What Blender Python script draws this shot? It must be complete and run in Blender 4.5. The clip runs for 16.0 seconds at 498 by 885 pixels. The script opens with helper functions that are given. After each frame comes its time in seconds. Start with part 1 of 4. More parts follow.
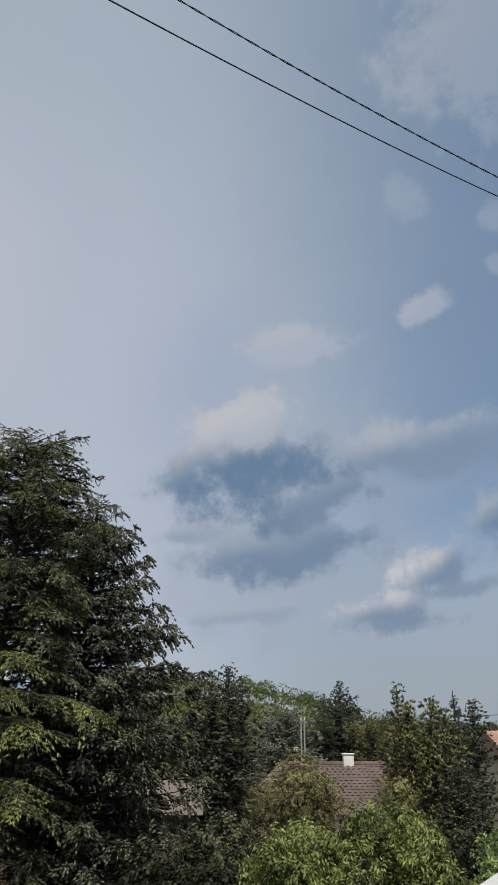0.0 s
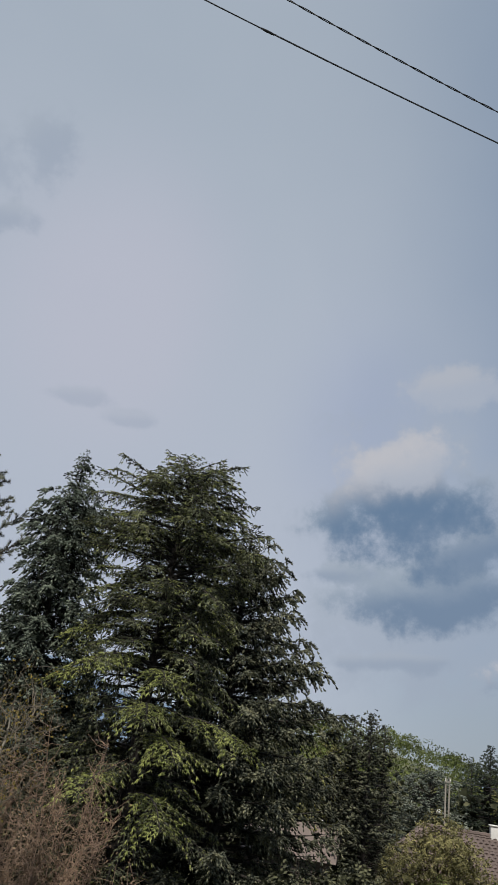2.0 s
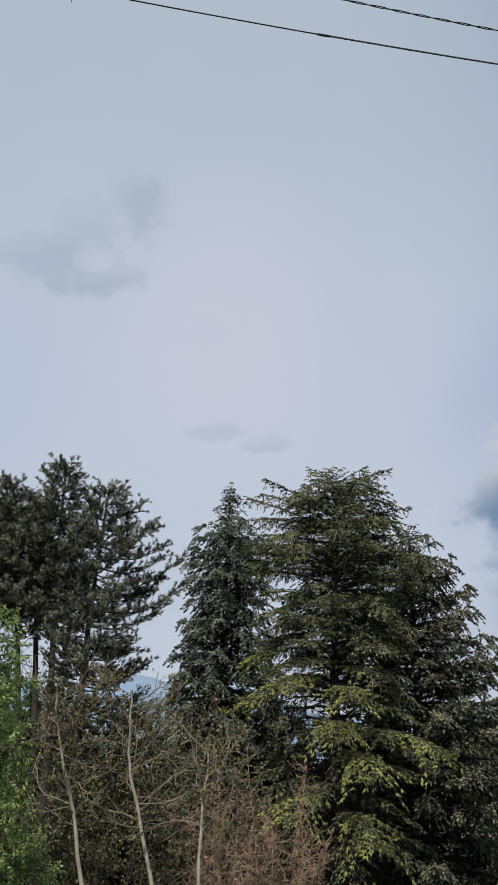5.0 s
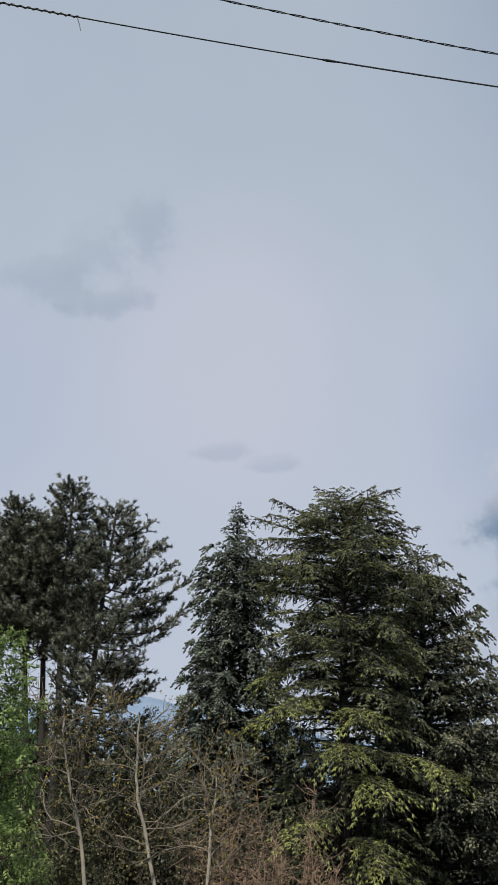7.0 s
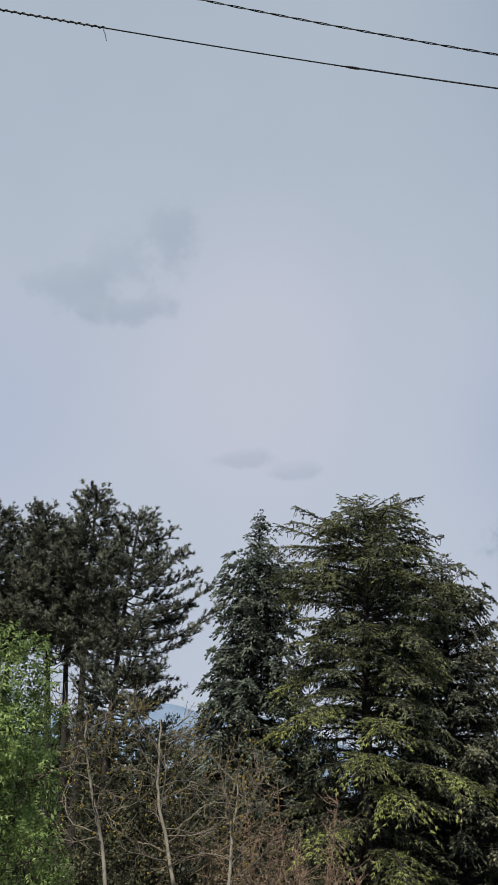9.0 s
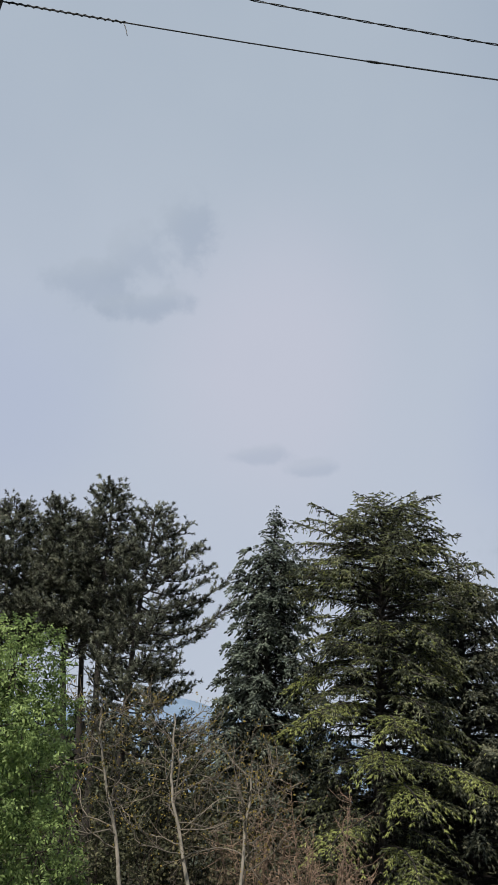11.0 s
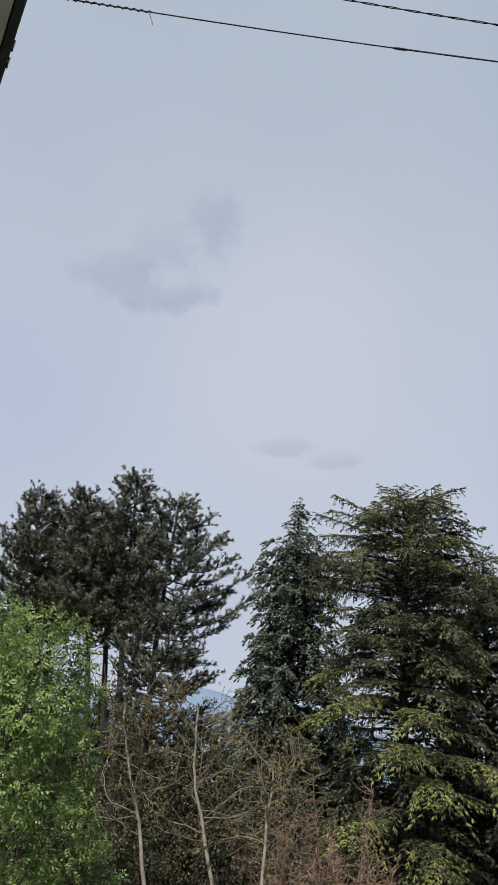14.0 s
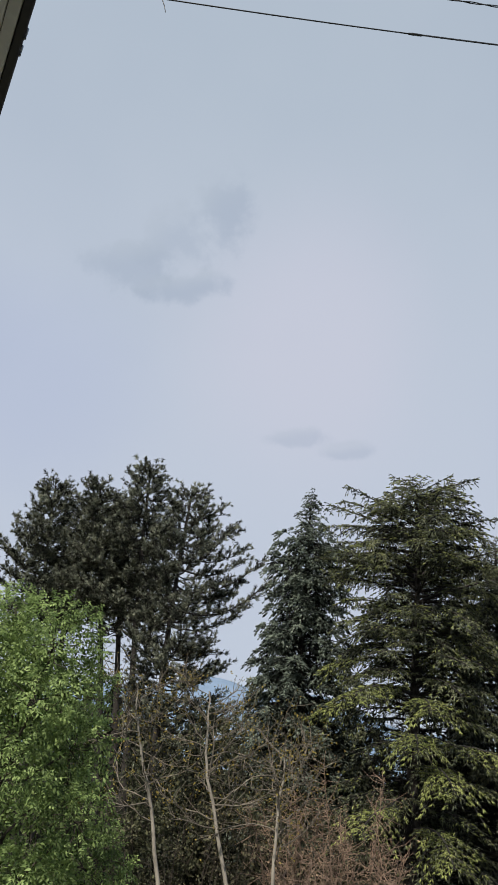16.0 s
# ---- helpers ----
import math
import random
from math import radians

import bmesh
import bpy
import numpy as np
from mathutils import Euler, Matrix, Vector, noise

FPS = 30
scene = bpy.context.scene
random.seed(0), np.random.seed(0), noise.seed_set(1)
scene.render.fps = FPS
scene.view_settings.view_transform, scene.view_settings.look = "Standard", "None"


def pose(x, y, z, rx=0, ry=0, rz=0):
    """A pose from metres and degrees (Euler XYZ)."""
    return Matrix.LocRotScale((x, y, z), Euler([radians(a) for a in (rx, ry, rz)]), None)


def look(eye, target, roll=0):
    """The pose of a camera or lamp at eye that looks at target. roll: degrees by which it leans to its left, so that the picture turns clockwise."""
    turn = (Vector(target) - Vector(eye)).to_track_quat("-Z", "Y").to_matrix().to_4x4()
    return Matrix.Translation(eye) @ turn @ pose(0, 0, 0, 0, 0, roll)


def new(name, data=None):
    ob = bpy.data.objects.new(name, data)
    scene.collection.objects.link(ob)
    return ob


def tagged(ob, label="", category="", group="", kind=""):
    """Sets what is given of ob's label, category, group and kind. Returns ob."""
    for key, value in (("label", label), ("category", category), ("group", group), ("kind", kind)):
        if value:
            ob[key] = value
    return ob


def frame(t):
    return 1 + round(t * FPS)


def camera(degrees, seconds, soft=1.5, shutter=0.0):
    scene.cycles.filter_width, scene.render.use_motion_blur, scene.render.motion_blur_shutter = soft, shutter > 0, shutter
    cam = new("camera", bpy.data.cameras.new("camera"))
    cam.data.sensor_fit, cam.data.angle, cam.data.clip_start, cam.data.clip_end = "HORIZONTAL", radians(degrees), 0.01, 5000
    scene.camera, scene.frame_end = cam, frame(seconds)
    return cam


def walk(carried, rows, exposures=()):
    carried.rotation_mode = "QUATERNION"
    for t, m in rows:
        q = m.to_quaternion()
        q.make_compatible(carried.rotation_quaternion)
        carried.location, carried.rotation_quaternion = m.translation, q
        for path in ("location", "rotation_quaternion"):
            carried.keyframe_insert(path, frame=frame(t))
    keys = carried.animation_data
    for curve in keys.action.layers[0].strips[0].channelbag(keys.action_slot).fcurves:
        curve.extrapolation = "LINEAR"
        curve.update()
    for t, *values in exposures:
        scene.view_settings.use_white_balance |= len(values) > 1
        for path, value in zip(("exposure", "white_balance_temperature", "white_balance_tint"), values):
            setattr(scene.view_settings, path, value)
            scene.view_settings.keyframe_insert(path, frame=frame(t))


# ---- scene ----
# ---------------------------------------------------------------- camera
EYE = 7.0
cam = camera(37.0, 16.0, soft=1.2)
# seconds, height above EYE, tilt, lean, turn
PATH = [
    (0.0, 0.045, 111.57, 0.0, 0.0), (0.5, 0.02, 113.73, -2.24, 1.05), (1.0, 0.014, 114.89, -3.3, 1.28),
    (1.5, -0.015, 114.61, -6.09, 3.83), (2.0, 0.016, 113.72, -8.09, 9.78), (2.5, 0.046, 113.64, -7.46, 11.43),
    (3.0, 0.064, 113.63, -7.33, 16.14), (3.5, 0.027, 113.44, -6.5, 20.11), (4.0, -0.002, 113.1, -2.99, 23.77),
    (6.5, 0.012, 114.83, -1.84, 24.08), (7.0, 0.008, 115.15, -2.06, 24.51), (7.5, 0.006, 115.44, -2.32, 24.72),
    (8.0, 0.004, 115.49, -2.55, 25.0), (8.5, 0.003, 115.56, -2.5, 25.42), (9.0, 0.002, 115.64, -2.97, 25.99),
    (11.5, -0.004, 115.25, -4.04, 27.06), (12.0, -0.005, 115.14, -4.07, 27.28), (12.5, -0.006, 115.02, -4.32, 27.57),
    (13.0, -0.008, 114.86, -4.6, 27.98), (13.5, -0.01, 114.7, -4.81, 28.18), (14.0, -0.011, 114.57, -4.98, 28.46),
    (14.5, -0.012, 114.31, -4.99, 28.7), (15.0, -0.013, 114.13, -5.2, 28.91), (15.5, -0.015, 113.94, -5.33, 29.18),
    (16.0, -0.016, 113.75, -5.49, 29.27)]
EXPOSURES = [(0.0, -0.06), (1.0, -0.17), (2.0, -0.07), (3.0, -0.06), (3.5, 0.01), (4.1, 0.2), (6.5, 0.12), (9.0, 0.11), (11.5, 0.12), (12.2, 0.2), (16.0, 0.2)]
walk(cam, [(t, pose(0, 0, EYE + dz, rx, ry, rz)) for t, dz, rx, ry, rz in PATH], EXPOSURES)


def bearing(az, el, d):
    """The place at the compass bearing az and the height angle el from the eye, d metres away over the ground."""
    a = radians(az)
    return Vector((d * math.sin(a), d * math.cos(a), EYE + d * math.tan(radians(el))))


# ---------------------------------------------------------------- sky and sun
SUN_AZ, SUN_EL = 176.0, 51.0
world = bpy.data.worlds.new("sky")
scene.world = world
world.use_nodes = True
WN, WL = world.node_tree.nodes, world.node_tree.links
WN.clear()


def wmath(op, a, b=None, c=None, clamp=False):
    n = WN.new("ShaderNodeMath")
    n.operation, n.use_clamp = op, clamp
    for i, v in enumerate((a, b, c)):
        if v is None:
            continue
        if isinstance(v, (int, float)):
            n.inputs[i].default_value = v
        else:
            WL.new(v, n.inputs[i])
    return n.outputs[0]


def wsmooth(v, lo, hi, to_lo=0.0, to_hi=1.0):
    n = WN.new("ShaderNodeMapRange")
    n.interpolation_type = "SMOOTHERSTEP"
    WL.new(v, n.inputs[0])
    for i, q in enumerate((lo, hi, to_lo, to_hi)):
        n.inputs[i + 1].default_value = q
    return n.outputs[0]


def wmix(f, a, b):
    n = WN.new("ShaderNodeMix")
    n.data_type = "RGBA"
    for i, v in ((0, f), (6, a), (7, b)):
        if isinstance(v, (int, float)):
            n.inputs[i].default_value = v
        elif isinstance(v, tuple):
            n.inputs[i].default_value = (*v, 1)
        else:
            WL.new(v, n.inputs[i])
    return n.outputs[2]


def wnoise(vec, scale, detail, rough=0.55):
    n = WN.new("ShaderNodeTexNoise")
    n.inputs["Scale"].default_value, n.inputs["Detail"].default_value, n.inputs["Roughness"].default_value = scale, detail, rough
    WL.new(vec, n.inputs["Vector"])
    return n.outputs[0]


sky = WN.new("ShaderNodeTexSky")
sky.sky_type, sky.sun_disc = "NISHITA", False
sky.sun_elevation, sky.sun_rotation = radians(SUN_EL), radians(SUN_AZ)
sky.air_density, sky.dust_density, sky.ozone_density = 1.0, 1.4, 1.5
coord = WN.new("ShaderNodeTexCoord").outputs["Generated"]
split = WN.new("ShaderNodeSeparateXYZ")
WL.new(coord, split.inputs[0])
AZ = wmath("MULTIPLY", wmath("ARCTAN2", split.outputs[0], split.outputs[1]), 57.2958)
EL = wmath("MULTIPLY", wmath("ARCSINE", split.outputs[2]), 57.2958)
scaled = WN.new("ShaderNodeVectorMath")
scaled.operation = "SCALE"
WL.new(sky.outputs[0], scaled.inputs[0])
scaled.inputs[3].default_value = 0.085
clear = wmix(0.5, scaled.outputs[0], (0.25, 0.37, 0.54))
# a thin veil of high cloud on the sunny side
big = wnoise(coord, 1.6, 4.0)
fine = wnoise(coord, 5.0, 7.0, 0.6)
veil = wmath("ADD", wsmooth(split.outputs[0], 0.42, -0.25), wmath("MULTIPLY_ADD", big, 0.5, -0.25), clamp=True)
low = wsmooth(EL, 22.0, 2.0, 0.0, 0.75)
veil = wmath("MAXIMUM", veil, low)
veil_tone = wmix(wsmooth(EL, 60.0, 18.0), (0.41, 0.47, 0.545), (0.478, 0.525, 0.615))
haze = wmath("MULTIPLY", wsmooth(EL, 16.0, 3.0), wsmooth(split.outputs[0], -0.18, 0.2))
veil_tone = wmix(haze, veil_tone, (0.36, 0.40, 0.452))
# the veil is milky and faintly warm towards the brightest part, thinner and bluer beside it
def glow_round(az, el, ra, re):
    u, v = wmath("DIVIDE", wmath("ADD", AZ, -az), ra), wmath("DIVIDE", wmath("ADD", EL, -el), re)
    d = wmath("SQRT", wmath("ADD", wmath("MULTIPLY", u, u), wmath("MULTIPLY", v, v)))
    return wsmooth(wmath("ADD", d, wmath("MULTIPLY_ADD", big, 0.8, -0.4)), 1.0, 0.1)


veil_tone = wmix(wmath("MULTIPLY", glow_round(-27.0, 31.0, 17.0, 17.0), 0.8), veil_tone, (0.525, 0.54, 0.63))
veil_tone = wmix(wmath("MULTIPLY", glow_round(-51.0, 25.0, 17.0, 12.0), 0.6), veil_tone, (0.41, 0.46, 0.60))
veil_tone = wmix(wmath("MULTIPLY", glow_round(-4.0, 26.0, 12.0, 14.0), 0.6), veil_tone, (0.36, 0.42, 0.57))
colour = wmix(wmath("MULTIPLY", veil, 0.92), clear, veil_tone)
# cumulus: bearing, height, half width, half height, tilt, darkness of the base, lightness of the top, density
ragged = wnoise(coord, 8.5, 9.0, 0.6)
puffs = wnoise(coord, 24.0, 6.0, 0.62)
wobble = wmath("ADD", wmath("MULTIPLY_ADD", ragged, 2.2, -1.1), wmath("MULTIPLY_ADD", puffs, 1.5, -0.75))
CLOUDS = [
    (4.0, 18.0, 13.0, 8.0, 0, 0.35, 0.1, 0.35), (3.0, 10.5, 18.0, 5.0, 0, 0.3, 0.05, 0.5),
    (-4.5, 14.5, 3.8, 0.9, 4, 0.65, 0.0, 0.65), (2.6, 13.6, 8.2, 2.9, 6, 0.86, -0.1, 0.94), (5.6, 17.2, 5.8, 2.3, 14, 0.85, 0.0, 0.88),
    (13.0, 20.6, 7.6, 2.6, 4, 0.74, 0.3, 0.85), (0.6, 19.2, 7.6, 3.6, 6, 0.88, -0.3, 0.9), (-0.4, 20.4, 6.4, 4.0, 0, 0.98, 0.9, 0.9), (-0.2, 22.9, 3.8, 2.2, 12, 0.1, 0.9, 0.75),
    (3.9, 29.0, 4.8, 1.5, 4, 0.1, 0.65, 0.7), (15.2, 30.8, 3.0, 1.3, 30, 0.1, 0.6, 0.65),
    (15.4, 10.1, 4.8, 1.0, 8, 0.75, 0.0, 0.75), (14.6, 11.6, 4.2, 2.1, 24, 0.78, 1.4, 0.96), (11.5, 7.8, 4.4, 0.8, 4, 0.7, 0.0, 0.65),
    (10.1, 8.5, 5.0, 1.8, 6, 0.75, 1.5, 0.96), (19.0, 15.0, 2.6, 1.9, 20, 0.88, 0.0, 0.88), (24.0, 47.5, 9.5, 6.5, 30, 0.2, 0.5, 0.5),
    (13.7, 39.0, 2.4, 1.8, 0, 0.0, 0.6, 0.25), (22.2, 36.2, 1.7, 1.2, 0, 0.0, 0.6, 0.3), (21.6, 33.1, 1.7, 1.0, 0, 0.0, 0.6, 0.3),
    (-0.5, 8.5, 5.5, 0.8, 4, 0.55, 0.2, 0.5),
    (-36.4, 40.6, 3.0, 4.0, 20, 0.44, 0.1, 0.55), (-40.6, 38.0, 4.6, 2.6, 28, 0.4, 0.1, 0.42), (-43.5, 35.8, 4.4, 2.2, 0, 0.44, 0.1, 0.5),
    (-38.3, 34.7, 5.2, 1.5, 12, 0.5, 0.1, 0.5), (-27.7, 24.4, 2.8, 0.9, 6, 0.55, 0.1, 0.3), (-23.4, 23.5, 2.3, 0.8, 4, 0.6, 0.1, 0.28)]
for az, el, ra, re, tilt, dark, bright, dense in CLOUDS:
    du, dv = wmath("MULTIPLY", wmath("SUBTRACT", AZ, az), math.cos(radians(el))), wmath("SUBTRACT", EL, el)
    ct, st = math.cos(radians(tilt)), math.sin(radians(tilt))
    u = wmath("DIVIDE", wmath("ADD", wmath("MULTIPLY", du, ct), wmath("MULTIPLY", dv, st)), ra * math.cos(radians(el)))
    v = wmath("DIVIDE", wmath("SUBTRACT", wmath("MULTIPLY", dv, ct), wmath("MULTIPLY", du, st)), re)
    far = wmath("SQRT", wmath("ADD", wmath("MULTIPLY", u, u), wmath("MULTIPLY", v, v)))
    body = wmath("MULTIPLY", wsmooth(wmath("ADD", far, wobble), 1.2, 0.4), dense)
    top = wsmooth(wmath("ADD", wmath("SUBTRACT", v, wmath("MULTIPLY", u, 0.35)), wmath("MULTIPLY", wobble, -0.4)), -0.35, 0.85)
    base_tone = tuple(a * (1 - dark) + b * dark for a, b in zip((0.46, 0.50, 0.58), (0.125, 0.205, 0.325)))
    top_tone = tuple(a * (1 - bright) + b * bright for a, b in zip((0.36, 0.42, 0.50), (0.54, 0.542, 0.58)))
    colour = wmix(body, colour, wmix(top, base_tone, top_tone))
back = WN.new("ShaderNodeBackground")
WL.new(colour, back.inputs[0])
back.inputs[1].default_value = 1.0
WL.new(back.outputs[0], WN.new("ShaderNodeOutputWorld").inputs[0])

sun = new("sun", bpy.data.lights.new("sun", "SUN"))
sun.data.energy, sun.data.angle, sun.data.color = 5.0, radians(2.0), (1.0, 0.95, 0.86)
sun.matrix_world = look(bearing(SUN_AZ, SUN_EL, 40), (0, 0, EYE))


# ---------------------------------------------------------------- materials
def material(name, rough=0.8):
    m = bpy.data.materials.new(name)
    m.use_nodes = True
    n, l = m.node_tree.nodes, m.node_tree.links
    b = n["Principled BSDF"]
    b.inputs["Roughness"].default_value = rough
    return m, n, l, b


def ramp(n, l, fac, stops):
    r = n.new("ShaderNodeValToRGB")
    e = r.color_ramp.elements
    while len(e) < len(stops):
        e.new(0.5)
    for q, (p, c) in zip(e, stops):
        q.position, q.color = p, (*c, 1)
    l.new(fac, r.inputs[0])
    return r.outputs[0]


def foliage(name, dark, mid, light, glow=0.0, rough=0.62, patch=0.6):
    """Leaves or needles: tone varies leaf by leaf and in patches over the crown; a near-black dark puts shaded gaps
    into the colour; glow: light that passes through a leaf.
    """
    m, n, l, b = material(name, rough)
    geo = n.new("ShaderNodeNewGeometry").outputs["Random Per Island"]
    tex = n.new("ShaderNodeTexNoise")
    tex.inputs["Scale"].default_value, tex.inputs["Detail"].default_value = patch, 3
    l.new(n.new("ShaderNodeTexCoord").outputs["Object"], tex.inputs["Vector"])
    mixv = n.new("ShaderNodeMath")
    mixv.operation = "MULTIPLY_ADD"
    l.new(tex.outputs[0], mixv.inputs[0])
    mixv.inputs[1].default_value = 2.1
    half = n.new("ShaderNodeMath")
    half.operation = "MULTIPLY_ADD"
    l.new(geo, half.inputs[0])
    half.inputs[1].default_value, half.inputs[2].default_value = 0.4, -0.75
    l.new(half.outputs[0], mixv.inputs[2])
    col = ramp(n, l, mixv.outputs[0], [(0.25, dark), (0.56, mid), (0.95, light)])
    l.new(col, b.inputs["Base Color"])
    b.inputs["Specular IOR Level"].default_value = 0.15
    if glow:
        tr = n.new("ShaderNodeBsdfTranslucent")
        l.new(col, tr.inputs[0])
        mx = n.new("ShaderNodeMixShader")
        mx.inputs[0].default_value = glow
        l.new(b.outputs[0], mx.inputs[1])
        l.new(tr.outputs[0], mx.inputs[2])
        l.new(mx.outputs[0], n["Material Output"].inputs[0])
    return m


def surface(name, a, b2, scale=3.0, rough=0.85, bump=0.3, fine_scale=40.0, stretch=(1, 1, 1), metal=0.0):
    """A solid surface with two scales of mottling and a fine relief."""
    m, n, l, b = material(name, rough)
    mp = n.new("ShaderNodeMapping")
    mp.inputs["Scale"].default_value = stretch
    l.new(n.new("ShaderNodeTexCoord").outputs["Object"], mp.inputs[0])
    t1, t2 = n.new("ShaderNodeTexNoise"), n.new("ShaderNodeTexNoise")
    for t, s, d in ((t1, scale, 5), (t2, fine_scale, 4)):
        t.inputs["Scale"].default_value, t.inputs["Detail"].default_value = s, d
        l.new(mp.outputs[0], t.inputs["Vector"])
    mx = n.new("ShaderNodeMath")
    mx.operation = "MULTIPLY_ADD"
    l.new(t2.outputs[0], mx.inputs[0])
    mx.inputs[1].default_value = 0.5
    sub = n.new("ShaderNodeMath")
    sub.operation = "SUBTRACT"
    l.new(t1.outputs[0], sub.inputs[0])
    sub.inputs[1].default_value = 0.25
    l.new(sub.outputs[0], mx.inputs[2])
    rnd = n.new("ShaderNodeObjectInfo").outputs["Random"]
    ad = n.new("ShaderNodeMath")
    ad.operation = "MULTIPLY_ADD"
    l.new(rnd, ad.inputs[0])
    ad.inputs[1].default_value = 0.18
    l.new(mx.outputs[0], ad.inputs[2])
    l.new(ramp(n, l, ad.outputs[0], [(0.25, a), (0.8, b2)]), b.inputs["Base Color"])
    b.inputs["Metallic"].default_value = metal
    bp = n.new("ShaderNodeBump")
    bp.inputs["Strength"].default_value, bp.inputs["Distance"].default_value = bump, 0.01
    l.new(t2.outputs[0], bp.inputs["Height"])
    l.new(bp.outputs[0], b.inputs["Normal"])
    return m


# near-black first tones of the conifers put shade between sprays into the colour
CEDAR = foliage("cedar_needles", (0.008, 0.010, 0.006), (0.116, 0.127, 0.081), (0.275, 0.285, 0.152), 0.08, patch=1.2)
# young tips, brightened to carry the sunlight on the boughs in their colour
CEDAR_YOUNG_LIT = foliage("sunlit_young_cedar_needles", (0.08, 0.092, 0.03), (0.24, 0.265, 0.085), (0.40, 0.43, 0.145), 0.15, patch=1.4)
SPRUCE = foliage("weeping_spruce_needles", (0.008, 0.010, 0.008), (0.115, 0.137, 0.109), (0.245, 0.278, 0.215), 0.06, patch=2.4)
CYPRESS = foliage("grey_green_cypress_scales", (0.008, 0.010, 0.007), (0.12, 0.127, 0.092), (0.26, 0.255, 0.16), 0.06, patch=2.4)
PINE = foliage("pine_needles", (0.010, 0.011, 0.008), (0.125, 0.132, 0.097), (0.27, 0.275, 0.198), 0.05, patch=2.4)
LEAFY = foliage("fresh_green_leaves", (0.07, 0.1, 0.034), (0.23, 0.31, 0.105), (0.40, 0.50, 0.19), 0.42, 0.5, 2.0)
WALNUT = foliage("yellow_green_leaves", (0.022, 0.03, 0.008), (0.135, 0.165, 0.048), (0.33, 0.36, 0.13), 0.25, 0.5, 2.0)
OLIVE = foliage("olive_shrub_leaves", (0.05, 0.048, 0.02), (0.15, 0.14, 0.06), (0.28, 0.255, 0.11), 0.2)
# undergrowth shade is put into these two dark leaf tones
SHADELEAF = foliage("shade_dark_shrub_leaves", (0.008, 0.009, 0.005), (0.044, 0.047, 0.026), (0.13, 0.128, 0.068), 0.1)
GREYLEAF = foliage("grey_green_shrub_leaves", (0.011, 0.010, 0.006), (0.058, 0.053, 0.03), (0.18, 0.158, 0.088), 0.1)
AMBER = foliage("amber_young_leaves", (0.09, 0.07, 0.02), (0.19, 0.145, 0.035), (0.30, 0.23, 0.06), 0.2)
RUSSET = foliage("russet_twigs", (0.075, 0.052, 0.033), (0.18, 0.127, 0.08), (0.29, 0.21, 0.135), 0.1)
HILLWOOD = foliage("spring_wood_leaves", (0.04, 0.05, 0.016), (0.10, 0.122, 0.034), (0.18, 0.21, 0.058), 0.2, patch=0.03)
BLUESPR = foliage("blue_spruce_needles", (0.05, 0.06, 0.048), (0.17, 0.19, 0.155), (0.28, 0.30, 0.245), 0.05, patch=1.5)
THUJA = foliage("yellowish_thuja_scales", (0.022, 0.023, 0.009), (0.13, 0.13, 0.05), (0.27, 0.26, 0.105), 0.1, patch=2.2)
FARDARK = foliage("far_spruce_needles", (0.022, 0.03, 0.022), (0.046, 0.058, 0.04), (0.08, 0.09, 0.06), 0.05)
# near-black first tone: gap shade inside the crown, put into the colour
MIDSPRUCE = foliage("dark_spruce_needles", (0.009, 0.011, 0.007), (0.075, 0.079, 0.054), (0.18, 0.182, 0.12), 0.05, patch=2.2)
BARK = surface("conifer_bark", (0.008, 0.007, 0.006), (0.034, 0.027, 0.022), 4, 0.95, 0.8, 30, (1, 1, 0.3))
PALEBARK = surface("pale_grey_bark", (0.14, 0.122, 0.10), (0.33, 0.29, 0.235), 5, 0.9, 0.5, 40, (1, 1, 0.35))
TWIGBARK = surface("brown_twig_bark", (0.014, 0.010, 0.007), (0.05, 0.037, 0.026), 6, 0.9, 0.3)
BOUGHBARK = surface("grey_brown_branch_bark", (0.06, 0.05, 0.038), (0.18, 0.15, 0.116), 5, 0.9, 0.4, 40)
RUSSETBARK = surface("reddish_twig_bark", (0.09, 0.06, 0.042), (0.29, 0.195, 0.137), 6, 0.9, 0.3)
ROOFTILE = surface("weathered_roof_tiles", (0.05, 0.037, 0.032), (0.135, 0.10, 0.088), 1.2, 0.9, 0.5, 14)
ORANGETILE = surface("orange_roof_tiles", (0.28, 0.16, 0.11), (0.42, 0.27, 0.2), 1.2, 0.85, 0.5, 14)
RENDER_C = surface("cream_render", (0.55, 0.46, 0.33), (0.70, 0.61, 0.46), 0.8, 0.9, 0.3)
RENDER_W = surface("white_render", (0.42, 0.41, 0.39), (0.6, 0.59, 0.565), 0.8, 0.9, 0.3)
MAUVE = surface("mauve_brown_roof_sheet", (0.10, 0.078, 0.068), (0.165, 0.13, 0.115), 0.6, 0.8, 0.2)
CONCRETE = surface("pale_concrete", (0.40, 0.39, 0.37), (0.62, 0.61, 0.58), 2.5, 0.85, 0.4, 50)
GUTTER = surface("dark_brown_painted_metal", (0.008, 0.005, 0.007), (0.02, 0.013, 0.017), 5, 0.5, 0.15)
BOARD = surface("grey_painted_board", (0.46, 0.43, 0.40), (0.60, 0.565, 0.53), 3, 0.75, 0.3, 30, (1, 0.2, 1))
SOFFIT = surface("beige_soffit_board", (0.58, 0.55, 0.50), (0.72, 0.69, 0.64), 3, 0.8, 0.3, 30, (1, 0.2, 1))
CABLE = surface("black_cable_sheath", (0.008, 0.008, 0.009), (0.02, 0.02, 0.022), 8, 0.55, 0.1)
STEEL = surface("galvanised_steel", (0.25, 0.25, 0.26), (0.42, 0.42, 0.43), 6, 0.45, 0.1, metal=0.8)
